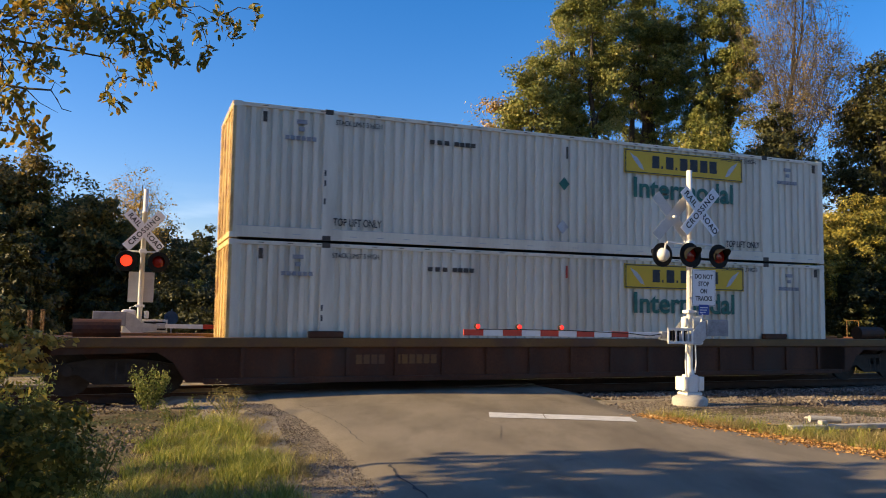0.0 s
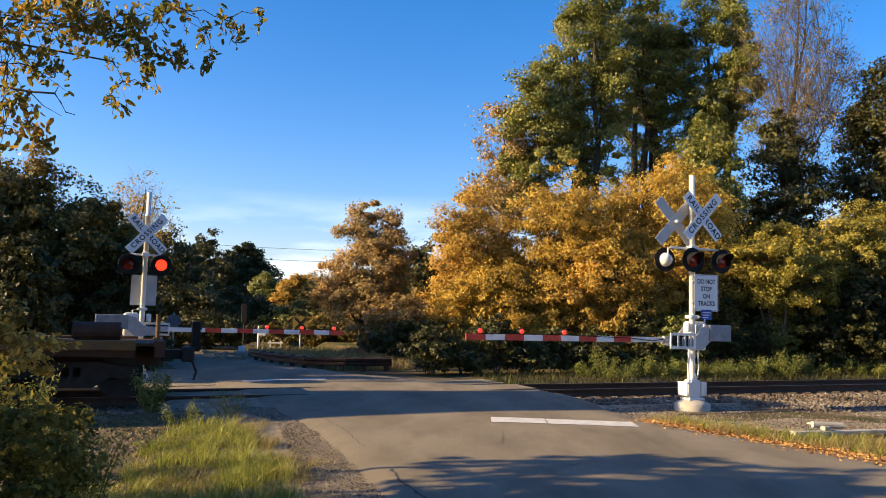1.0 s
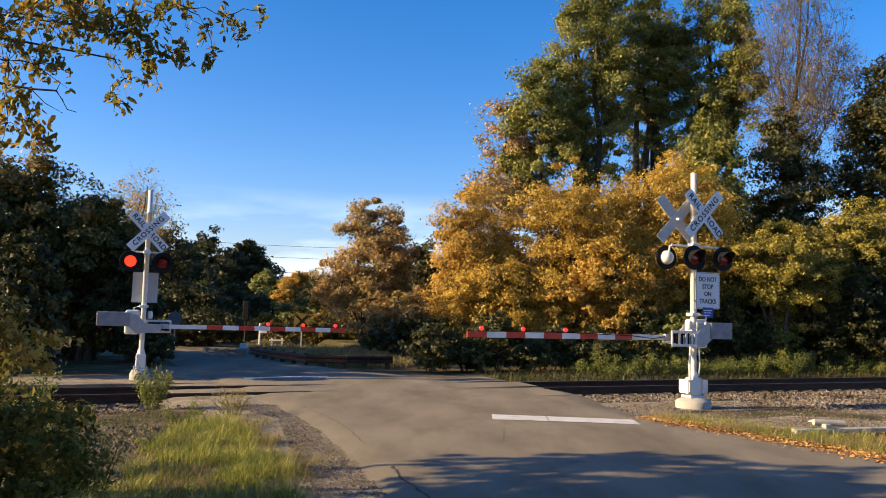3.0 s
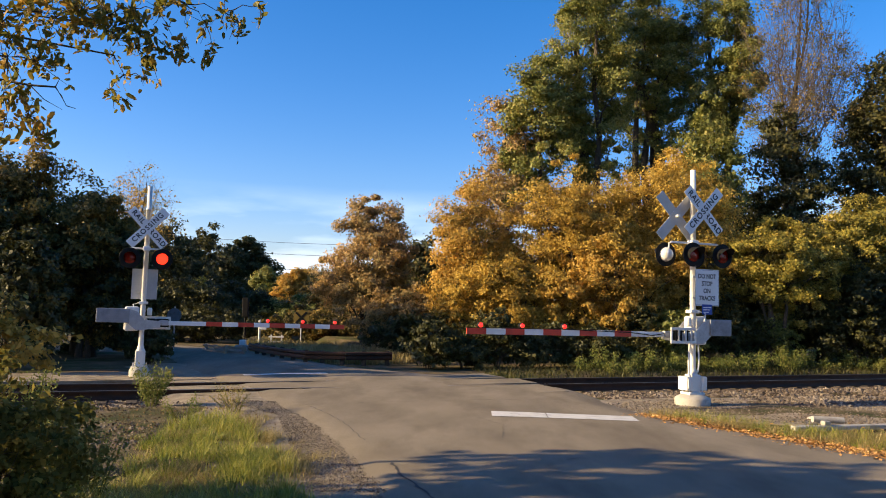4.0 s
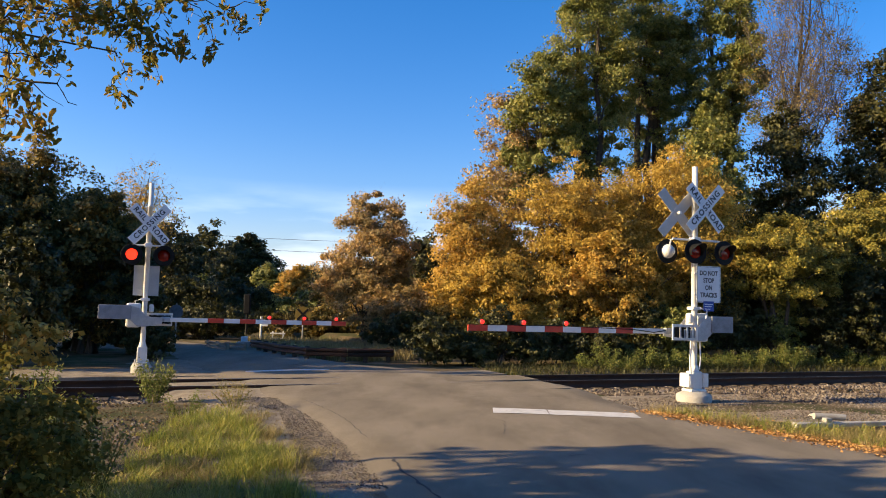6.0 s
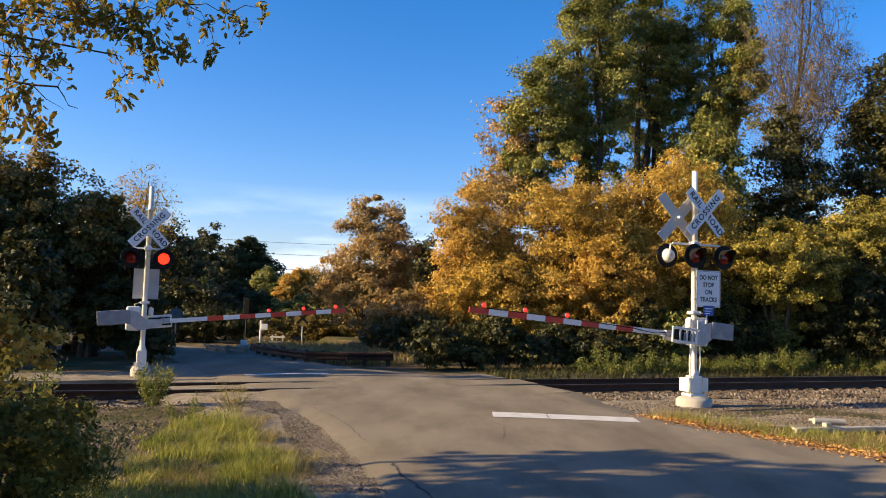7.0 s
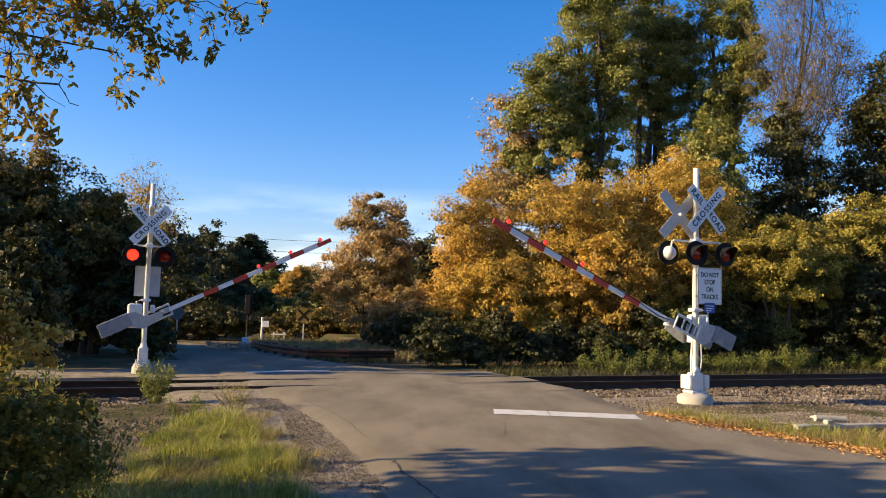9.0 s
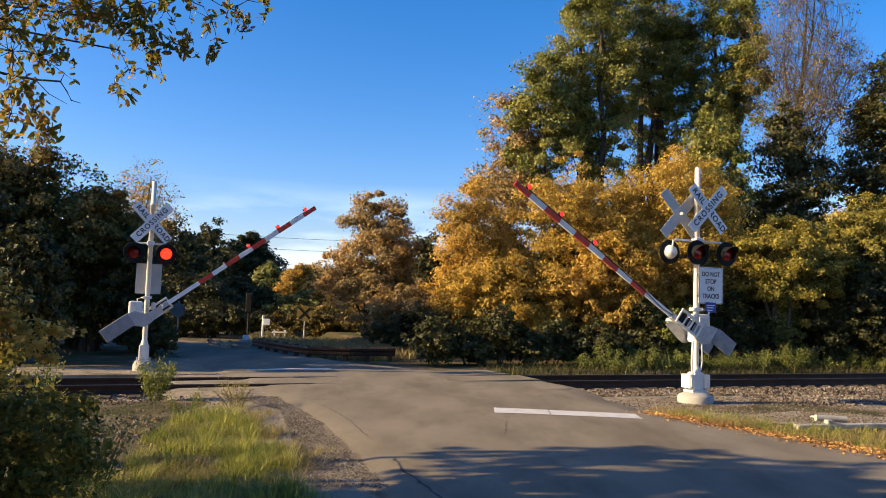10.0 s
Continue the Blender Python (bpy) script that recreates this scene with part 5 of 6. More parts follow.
# ---- trees and shrubs beyond the track
TREES = [
    # name, x, y, height, crown, material, leaves, leaf size, label, options
    ("tree", 7.3, 40, 21, (0.0, 0, 2.75, 2.6, 6.0, 20.0), LEAF_GREEN, 62000, 0.125, "tall green oak tree with yellowing leaves", dict(trunk_r=0.3, clumps=62, spread=0.17, stems=4, lobes=17, solid=0.05, opened=True)),
    ("tree", 11.0, 42.5, 23, (0.0, 0, 2.5, 2.6, 6.5, 22.5), LEAF_GREEN, 62000, 0.125, "tall green oak tree with yellowing leaves", dict(trunk_r=0.34, clumps=62, spread=0.17, stems=4, lobes=17, solid=0.05, opened=True)),
    ("tree", 14.2, 40.5, 22, (0.1, 0, 2.2, 2.4, 8.0, 21.0), LEAF_GREEN, 54000, 0.125, "tall green oak tree with yellowing leaves", dict(trunk_r=0.3, clumps=54, spread=0.18, stems=3, lobes=14, solid=0.05)),
    ("tree", 3.4, 40, 14, (-0.3, 0, 2.2, 2.2, 4.5, 12.9), LEAF_RUSSET, 9000, 0.16, "slim tree with thin green and russet leaves", dict(trunk_r=0.2, clumps=40, spread=0.22, twigs=3)),
    ("tree", 4.9, 39, 15, (-0.2, 0, 2.1, 2.0, 6.0, 15.0), LEAF_GREEN, 20000, 0.14, "green tree with a few russet leaves", dict(trunk_r=0.2, clumps=26, spread=0.24)),
    ("tree", 16.0, 37, 20, (0.9, 0, 3.0, 2.6, 6.0, 19.5), LEAF_OLIVE, 9000, 0.095, "half-bare tree with many upright twigs", dict(trunk_r=0.2, clumps=90, spread=0.2, bare=0.3, stems=2, twigs=7)),
    ("tree", 15.3, 35, 9, (0.0, 0, 1.8, 1.8, 3.0, 11.2), LEAF_DARK_SHADE, 20000, 0.135, "dark green understorey tree with thin foliage", dict(trunk_r=0.16, clumps=30, spread=0.24)),
    ("tree", 20.2, 36, 14, (0.2, 0, 2.6, 3.0, 3.0, 14.2), LEAF_DARK_SHADE, 36000, 0.15, "brown and green tree at the wood's edge", dict(trunk_r=0.3, clumps=55, spread=0.2)),
    ("tree", 25.0, 38, 14, (0.2, 0, 3.4, 3.0, 3.0, 15.0), LEAF_DARK_SHADE, 20000, 0.22, "dark green tree at the wood's edge", dict(trunk_r=0.3, clumps=55, spread=0.2)),
    ("tree", 11.4, 34, 11, (0.0, 0, 1.6, 1.7, 4.0, 10.6), LEAF_GREEN, 17000, 0.13, "golden brown young tree", dict(trunk_r=0.15, clumps=34, spread=0.24)),
    ("tree", 1.0, 30.5, 7, (0.1, 0, 2.0, 1.8, 0.8, 7.0), LEAF_GOLD, 38000, 0.095, "golden shrubby tree with bare lower stems", dict(trunk_r=0.12, clumps=46, spread=0.2, stems=3, twigs=3)),
    ("tree", 4.9, 30, 7, (0.2, 0, 2.8, 2.2, 0.9, 7.2), LEAF_ORANGE, 72000, 0.085, "broad orange autumn shrub tree", dict(trunk_r=0.13, clumps=110, spread=0.165, stems=4, twigs=1)),
    ("tree", 8.8, 30.5, 8, (0.0, 0, 2.9, 2.2, 0.9, 8.1), LEAF_ORANGE, 76000, 0.085, "broad orange autumn shrub tree", dict(trunk_r=0.13, clumps=110, spread=0.165, stems=4, twigs=1)),
    ("tree", 6.4, 28.5, 5, (0.0, 0, 3.2, 1.2, 0.5, 4.6), LEAF_GOLD, 28000, 0.10, "olive and gold shrub before the orange trees", dict(trunk_r=0.08, clumps=60, spread=0.15, stems=4)),
    ("tree", -3.1, 33, 6.4, (0.0, 0, 2.0, 1.8, 0.8, 6.4), LEAF_RUSSET, 38000, 0.105, "small russet tree beside the road", dict(trunk_r=0.11, clumps=44, spread=0.19, stems=2, twigs=3)),
    ("tree", -1.2, 31, 2.8, (0.0, 0, 1.9, 1.0, 0.1, 2.7), LEAF_RUSSET, 12000, 0.11, "russet shrub beneath the trees", dict(trunk_r=0.07, clumps=36, spread=0.2, stems=3)),
    ("tree", 12.3, 29.0, 6, (0.1, 0, 2.2, 1.5, 2.0, 5.5), LEAF_YELLOW, 42000, 0.09, "yellow-green shrub tree behind the track", dict(trunk_r=0.1, clumps=56, spread=0.18, stems=4, twigs=1)),
    ("tree", 16.2, 30.1, 7, (0.0, 0, 2.5, 1.6, 3.2, 6.2), LEAF_YELLOW, 46000, 0.09, "yellow-green shrub tree behind the track", dict(trunk_r=0.1, clumps=60, spread=0.18, stems=4, twigs=1)),
    ("tree", 20.7, 31.5, 7, (0.0, 0, 2.7, 1.6, 2.8, 6.7), LEAF_GREEN, 28000, 0.11, "yellow-green shrub tree behind the track", dict(trunk_r=0.1, clumps=56, spread=0.18, stems=4)),
    # along the far road, far off
    ("tree", -21.0, 70, 9, (0, 0, 3.6, 3, 0.2, 8.0), LEAF_DARK_SHADE, 26000, 0.24, "dark green tree beyond the bend", dict(trunk_r=0.25, clumps=40, spread=0.2)),
    ("tree", -17.4, 72, 8, (0, 0, 2.6, 3, 0.2, 7.6), LEAF_DARK_SHADE, 22000, 0.24, "dark green tree beyond the bend", dict(trunk_r=0.25, clumps=34, spread=0.2)),
    ("tree", -14.5, 66, 5, (0, 0, 1.7, 2, 0.3, 4.8), LEAF_GREEN, 14000, 0.2, "green roadside tree far off", dict(trunk_r=0.15, clumps=28, spread=0.22)),
    ("tree", -11.4, 62, 5, (0, 0, 1.8, 2, 0.3, 4.6), LEAF_GOLD, 14000, 0.18, "yellowing roadside tree far off", dict(trunk_r=0.15, clumps=28, spread=0.22)),
    ("tree", -15.5, 95, 7, (0, 0, 3.2, 3, 1.0, 6.2), LEAF_DARK_SHADE, 10000, 0.3, "dark rounded tree in the distance", dict(trunk_r=0.2, clumps=28, spread=0.22)),
    ("tree", -15.0, 53, 4, (0.0, 0, 6.5, 1.5, 0.05, 2.0), LEAF_DARK_SHADE, 34000, 0.16, "dark hedge along the bend", dict(trunk_r=0.1, clumps=110, spread=0.12, stems=4)),
    ("tree", -24.5, 62, 8, (0, 0, 3.0, 3, 1.0, 6.6), LEAF_DARK_SHADE, 14000, 0.22, "dark green tree beyond the bend", dict(trunk_r=0.2, clumps=36, spread=0.2)),
    ("tree", -13.3, 43, 4, (0, 0, 0.8, 0.8, 0.6, 3.4), LEAF_GREEN, 4000, 0.13, "small pale green young tree", dict(trunk_r=0.06, clumps=20, spread=0.25)),
    ("tree", -9.4, 80, 6, (0, 0, 3.4, 2, 0.6, 5.4), LEAF_DARK_SHADE, 10000, 0.26, "dark hedge of far trees", dict(trunk_r=0.2, clumps=28, spread=0.22)),
    ("tree", -2.0, 62, 7, (0, 0, 4.5, 2, 0.6, 6.4), LEAF_GOLD, 12000, 0.24, "golden tree far behind the road", dict(trunk_r=0.2, clumps=36, spread=0.2)),
    ("tree", -17.5, 48, 7, (0.0, 0, 3.2, 2.0, 0.1, 6.6), LEAF_DARK_SHADE, 22000, 0.17, "dark green trees filling the bend", dict(trunk_r=0.15, clumps=60, spread=0.18, stems=3)),
    ("tree", -12.6, 50, 5.5, (0.0, 0, 3.0, 1.8, 0.1, 2.9), LEAF_DARK_SHADE, 14000, 0.17, "dark green trees filling the bend", dict(trunk_r=0.12, clumps=60, spread=0.18, stems=3)),
    ("tree", -8.2, 49, 3.6, (0.0, 0, 2.8, 1.6, 0.1, 2.7), LEAF_GREEN, 14000, 0.15, "green and gold shrubs beyond the bend", dict(trunk_r=0.08, clumps=50, spread=0.18, stems=3)),
    ("tree", -4.5, 42, 4.2, (0.0, 0, 3.0, 1.2, 0.1, 4.0), LEAF_OLIVE, 16000, 0.14, "olive thicket behind the guard rail", dict(trunk_r=0.08, clumps=56, spread=0.17, stems=3)),
    ("tree", -11.6, 38.6, 2, (0.0, 0, 3.6, 1.0, 0.02, 1.7), LEAF_DARK_SHADE, 16000, 0.12, "low dark thicket beyond the fence", dict(trunk_r=0.05, clumps=60, spread=0.15, stems=4)),
    ("tree", -5.2, 37.6, 2, (0.0, 0, 3.2, 1.0, 0.02, 1.9), LEAF_OLIVE, 16000, 0.12, "low olive thicket behind the roadside grass", dict(trunk_r=0.05, clumps=60, spread=0.15, stems=4)),
    # shade by the guard rail is put into this thicket's dark leaves
    ("tree", -0.6, 28.2, 2, (0.0, 0, 2.2, 0.8, 0.02, 1.7), LEAF_DARK_SHADE, 12000, 0.1, "low dark thicket behind the guard rail", dict(trunk_r=0.04, clumps=50, spread=0.16, stems=4)),
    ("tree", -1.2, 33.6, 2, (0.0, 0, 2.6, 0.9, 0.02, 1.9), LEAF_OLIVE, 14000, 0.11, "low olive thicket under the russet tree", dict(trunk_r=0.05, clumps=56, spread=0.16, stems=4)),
    ("tree", 17.5, 46, 9, (0.0, 0, 7.0, 1.6, 0.1, 8.8), LEAF_DARK_SHADE, 30000, 0.24, "dark green thicket behind the oaks", dict(trunk_r=0.12, clumps=110, spread=0.16, stems=4)),
    # the wood on the other side; its dark leaves also hold the shade there
    ("tree", -14.4, 27, 7.6, (0.0, 0, 2.3, 2.0, 0.2, 7.2), LEAF_OLIVE, 24000, 0.14, "dense dark tree with a golden top", dict(trunk_r=0.15, clumps=56, spread=0.18, stems=3)),
    ("tree", -12.0, 27, 6, (0.0, 0, 1.8, 1.8, 0.4, 5.6), LEAF_OLIVE, 22000, 0.14, "dense dark shrub tree", dict(trunk_r=0.12, clumps=46, spread=0.19, stems=3)),
    ("tree", -10.4, 26.5, 4, (0.0, 0, 1.0, 1.2, 0.3, 4.0), LEAF_DARK_SHADE, 12000, 0.13, "dense dark shrub behind the track", dict(trunk_r=0.08, clumps=30, spread=0.22, stems=3)),
    ("tree", -17.5, 26, 8, (0.0, 0, 2.4, 2.0, 0.6, 7.3), LEAF_OLIVE, 20000, 0.15, "dense olive and gold tree", dict(trunk_r=0.15, clumps=50, spread=0.18, stems=2)),
    ("tree", -16.2, 41, 9, (0.2, 0, 2.4, 2.0, 3.0, 8.7), LEAF_GOLD, 3500, 0.12, "thin half-bare tree with pale twigs", dict(trunk_r=0.12, clumps=60, spread=0.2, bare=0.2, stems=3, twigs=6)),
    # two unseen trees further left, put there to shade the wood
    ("tree", -22.0, 24, 9, (0, 0, 3.0, 3.6, 0.5, 8.5), LEAF_DARK_SHADE, 22000, 0.2, "dense dark tree of the wood", dict(trunk_r=0.25, clumps=60, spread=0.2)),
    ("tree", -27.0, 27, 9, (0, 0, 3.4, 3.4, 0.5, 9.0), LEAF_DARK_SHADE, 20000, 0.22, "dense dark tree of the wood", dict(trunk_r=0.25, clumps=60, spread=0.2)),
    ("tree", -11.0, 20.5, 4, (0, 0, 1.3, 1.0, 0.2, 3.4), LEAF_DARK_SHADE, 14000, 0.12, "dark shrub beside the track", dict(trunk_r=0.06, clumps=34, spread=0.2, stems=3)),
    ("tree", -13.2, 28.5, 6, (0.0, 0, 2.6, 1.6, 0.1, 5.2), LEAF_DARK_SHADE, 26000, 0.14, "dense dark shrub tree", dict(trunk_r=0.12, clumps=60, spread=0.2, stems=3)),
    ("tree", -17.0, 30, 7, (0.0, 0, 3.0, 1.6, 0.1, 6.6), LEAF_DARK_SHADE, 26000, 0.16, "dense dark tree of the wood", dict(trunk_r=0.15, clumps=60, spread=0.2, stems=3)),
    ("tree", -8.75, 24.3, 1.3, (0.0, 0, 0.75, 0.6, 0.05, 1.3), LEAF_DARK_SHADE, 5000, 0.1, "low dark shrub at the road edge", dict(trunk_r=0.03, clumps=26, spread=0.2, stems=3)),
    ("tree", -10.4, 27.4, 2.2, (0.0, 0, 0.9, 0.7, 0.05, 2.0), LEAF_DARK_SHADE, 9000, 0.1, "low dark shrub at the road edge", dict(trunk_r=0.03, clumps=30, spread=0.2, stems=3)),
    ("tree", -14.5, 41, 3, (0.0, 0, 4.5, 1.5, 0.05, 3.0), LEAF_DARK_SHADE, 24000, 0.13, "dark thicket behind the bend", dict(trunk_r=0.06, clumps=80, spread=0.14, stems=4)),
    ("tree", -10.0, 26.0, 2.2, (0.0, 0, 0.9, 0.7, 0.05, 1.7), LEAF_DARK_SHADE, 7000, 0.11, "low dark shrub at the road edge", dict(trunk_r=0.03, clumps=30, spread=0.2, stems=3)),
    ("tree", -16.6, 27.5, 8.2, (0.0, 0, 2.0, 1.8, 0.3, 7.5), LEAF_OLIVE, 18000, 0.14, "dense dark tree with a golden top", dict(trunk_r=0.15, clumps=46, spread=0.18, stems=2)),
    # unseen tree on the left, made tall to shade the far road
    ("tree", -17.5, 21.6, 6, (0.0, 0, 2.0, 1.3, 0.1, 6.5), LEAF_DARK_SHADE, 20000, 0.16, "dense dark tree beside the track", dict(trunk_r=0.12, clumps=50, spread=0.2, stems=3)),
    ("tree", -13.4, 22.8, 5, (0.0, 0, 1.6, 1.0, 0.1, 4.8), LEAF_DARK_SHADE, 18000, 0.12, "dark shrub beside the track", dict(trunk_r=0.06, clumps=44, spread=0.2, stems=3)),
    ("tree", -19.0, 58, 6, (0.0, 0, 4.0, 2, 0.1, 5.2), LEAF_DARK_SHADE, 18000, 0.2, "dark green hedge of trees beyond the bend", dict(trunk_r=0.15, clumps=60, spread=0.18, stems=3)),
    ("tree", -12.5, 74, 5, (0.0, 0, 5.0, 2, 0.1, 3.6), LEAF_DARK_SHADE, 18000, 0.22, "dark green hedge of trees beyond the bend", dict(trunk_r=0.15, clumps=60, spread=0.18, stems=3)),
    ("tree", -4.0, 48, 5, (0.0, 0, 4.0, 2, 0.1, 4.6), LEAF_DARK_SHADE, 18000, 0.17, "dark green thicket behind the guard rail", dict(trunk_r=0.1, clumps=60, spread=0.18, stems=3)),
    # dark leaves of these thickets also hold the shade under the trees
    ("tree", 0.5, 38, 6, (0.0, 0, 4.5, 1.5, 0.1, 5.6), LEAF_DARK_SHADE, 22000, 0.17, "dark green thicket under the trees", dict(trunk_r=0.1, clumps=70, spread=0.16, stems=4)),
    ("tree", 8.0, 36, 6, (0.0, 0, 8.0, 1.5, 0.1, 5.6), LEAF_DARK_SHADE, 30000, 0.17, "dark green thicket under the oaks", dict(trunk_r=0.1, clumps=90, spread=0.12, stems=4)),
    ("tree", 15.8, 29.0, 3.8, (0.0, 0, 3.0, 0.9, 0.1, 4.3), LEAF_DARK_SHADE, 24000, 0.11, "thicket under the yellow shrubs, shade put into its dark leaves", dict(trunk_r=0.06, clumps=70, spread=0.15, stems=4)),
    ("tree", 2.4, 28.6, 3.2, (0.0, 0, 2.5, 1.0, 0.3, 3.7), LEAF_ORANGE, 30000, 0.09, "low golden shrub before the orange trees", dict(trunk_r=0.05, clumps=60, spread=0.17, stems=4)),
    ("tree", 13.0, 32.0, 4.2, (0.0, 0, 3.4, 0.9, 0.1, 4.0), LEAF_DARK_SHADE, 24000, 0.12, "thicket under the yellow shrubs, shade put into its dark leaves", dict(trunk_r=0.06, clumps=70, spread=0.15, stems=4)),
    ("tree", 19.0, 36, 6, (0.0, 0, 6.0, 1.5, 0.1, 5.0), LEAF_DARK_SHADE, 24000, 0.17, "dark green thicket under the trees", dict(trunk_r=0.1, clumps=80, spread=0.14, stems=4)),
]
for i, (nm, x, y, h, crown, mat, n, size, label, opt) in enumerate(TREES):
    tree(nm, x, y, -0.1, h, crown, mat, n, size, 100 + i, label, **opt)

# trees on this side whose shade lies across the road
SHADE = ((-9.0, 6.0, 5.35, 2.2, 3.2, 1.0, 12000, 34), (-9.8, 7.9, 4.9, 1.6, 3.7, 0.7, 5200, 18), (-10.6, 6.7, 5.8, 2.2, 3.9, 1.0, 10000, 30), (-7.6, 6.7, 4.4, 1.2, 2.6, 0.7, 5000, 20))
for i, (x, y, h, rx, low_z, ry, n, k) in enumerate(SHADE):
    tree("tree", x, y, -0.1, h, (0, 0, rx, ry, low_z, h), LEAF_NEAR, n, 0.13, 300 + i, "roadside tree with mixed autumn leaves", trunk_r=0.12, clumps=k, spread=0.055, solid=0.6)
# unseen trees added behind the camera to cut the sky light on the road
UNSEEN_WOOD = ((-12.0, -1.0, 11.0, 3.4), (-8.5, -6.0, 12.0, 3.6), (-16.0, -1.5, 11.0, 3.2), (-3.0, -9.0, 13.0, 3.8), (-17.0, -5.0, 13.0, 3.8), (4.0, -12.0, 14.0, 4.0), (-0.5, -5.5, 13.0, 3.0), (15.0, -7.0, 13.0, 4.0))
for i, (x, y, h, rx) in enumerate(UNSEEN_WOOD):
    tree("tree", x, y, -0.1, h, (0, 0, rx, rx * 0.8, 1.6, h), LEAF_NEAR, 7000, 0.3, 330 + i, "unseen tall tree with mixed autumn leaves, added to block sky light", trunk_r=0.2, clumps=40, spread=0.19)

# undergrowth along the far side of the track, shade put into its dark leaves
rng = np.random.default_rng(21)
for i in range(17):
    s = 6.9 + i * 1.12
    p = on_track(s, 4.9 + rng.uniform(-0.3, 0.8))
    h = rng.uniform(1.4, 2.3) + (0.5 if i > 6 else -0.5)
    tree("shrub", p.x, p.y, -0.1, h, (0, 0, 1.0, 0.8, 0.1, h), LEAF_DARK_SHADE if i % 4 or i < 5 else LEAF_GREEN, 4200, 0.1, 400 + i, "low dark green shrub along the track", trunk_r=0.03, clumps=26, spread=0.22, stems=4, category="shrub", group="shrubs along the track")
for i in range(44):
    s = 11.6 + i * 0.36
    p = on_track(s, 3.5 + rng.uniform(-0.3, 0.7))
    if i % 5 == 3:
        continue
    weed("weed", p.x, p.y, rng.uniform(0.35, 0.6) + (0.3 if i % 4 == 1 else 0.0), rng.uniform(0.4, 0.7), 900, 500 + i, WEED, "pale green weed beside the track", -0.15, 0.07, "weeds along the track")

# rough grass between the track and the shrubs, shade put into its dark colour
q = np.stack([rng.uniform(8.0, 30, 16000), rng.uniform(2.3, 5.2, 16000)], 1)
strip = np.stack([MID.x + U.x * q[:, 0] + N.x * q[:, 1], MID.y + U.y * q[:, 0] + N.y * q[:, 1], np.full(16000, -0.2)], 1)[::2]
tagged(quads("rough_grass", blades(rng, strip, 0.26, 0.016, 1.3), LEAF_DARK_SHADE), "rough grass along the far side of the track, coloured dark as in shade", "grass", kind="stuff")

# ---- the near bank: bush, weeds, grass
tree("bush", -3.35, 5.7, -0.1, 1.5, (0.0, 0, 0.95, 0.8, 0.02, 1.36), LEAF_BUSH, 14000, 0.06, 600, "dense dark green bush with a few golden leaves", trunk_r=0.03, clumps=60, spread=0.17, stems=5, category="bush", fine=False, lobes=14, solid=0.3)
tree("bush", -4.3, 7.0, -0.1, 2.1, (0.0, 0, 1.0, 0.7, 0.7, 2.1), LEAF_GOLD, 6000, 0.075, 601, "tall loose bush with golden leaves", trunk_r=0.03, clumps=26, spread=0.2, stems=5, category="bush", fine=False, lobes=9, solid=0.15)
for i, (x, y, h) in enumerate(((-3.3, 6.9, 1.0), (-3.9, 7.6, 1.2), (-3.2, 7.4, 0.7), (-4.5, 8.6, 1.1))):
    weed("weed", x, y, h, 0.34, 1500, 620 + i, WEED, "tall seeding weed with pale flower heads", -0.1, 0.045, "weeds on the bank")
weed("weed", -5.25, 14.6, 0.75, 0.36, 1400, 610, WEED, "bushy pale green weed beside the ballast", -0.1, 0.06)
weed("weed", -3.5, 13.7, 0.5, 0.5, 900, 611, DRY_GRASS, "dry seeding weed at the grass edge", -0.1, 0.04)
weed("weed", -4.0, 12.6, 0.45, 0.3, 500, 612, WEED, "thin weed in bare soil", -0.1, 0.04)
rng = np.random.default_rng(31)
# the bank: tufts, each a fan of blades from one root; greener towards the track, dry along the gravel
roots = inside([(-2.9, 6.4), (-3.5, 9.1), (-3.95, 11.4), (-3.75, 13.0), (-3.05, 13.2), (-2.4, 11.3), (-1.75, 10.0), (-1.3, 8.0), (-0.9, 6.2)], 640, rng)
roots = roots + rng.normal(size=roots.shape) * 0.12
lush = np.array([noise.noise((p[0] * 1.3, p[1] * 1.3, 0)) + 0.5 * noise.noise((p[0] * 4, p[1] * 4, 4)) for p in roots])
edge_dry = roots[:, 0] + 1.75 + (roots[:, 1] - 10.0) * 0.42 > -0.35
for name, mat, pick, h, w, bend, label in (
        ("grass", GRASS, (lush > 0.05) & ~edge_dry, 0.20, 0.006, 1.0, "tall green tufts of grass on the bank"),
        ("grass", GRASS, (lush <= 0.05) & (lush > -0.3) & ~edge_dry, 0.12, 0.005, 1.4, "short yellowing tufts of grass on the bank"),
        ("dry_grass", DRY_GRASS, edge_dry & (lush > -0.25), 0.16, 0.004, 1.2, "short dry grass along the gravel"),
        ("dry_grass", DRY_GRASS, (lush < -0.1) & ~edge_dry, 0.12, 0.004, 1.3, "short dry grass on bare soil")):
    q = roots[pick]
    per = 42
    c = np.repeat(q, per, axis=0) + rng.normal(size=(len(q) * per, 2)) * np.repeat(rng.uniform(0.03, 0.1, len(q)), per)[:, None]
    tall = np.repeat(rng.uniform(0.5, 1.3, len(q)), per)
    v = blades(rng, np.concatenate([c, np.full((len(c), 1), -0.09)], 1), h, w, bend)
    tall2 = np.concatenate([tall, tall])[:, None]
    v[..., 2] = -0.09 + (v[..., 2] + 0.09) * tall2
    tagged(quads(name, v, mat), label, "grass", kind="stuff")
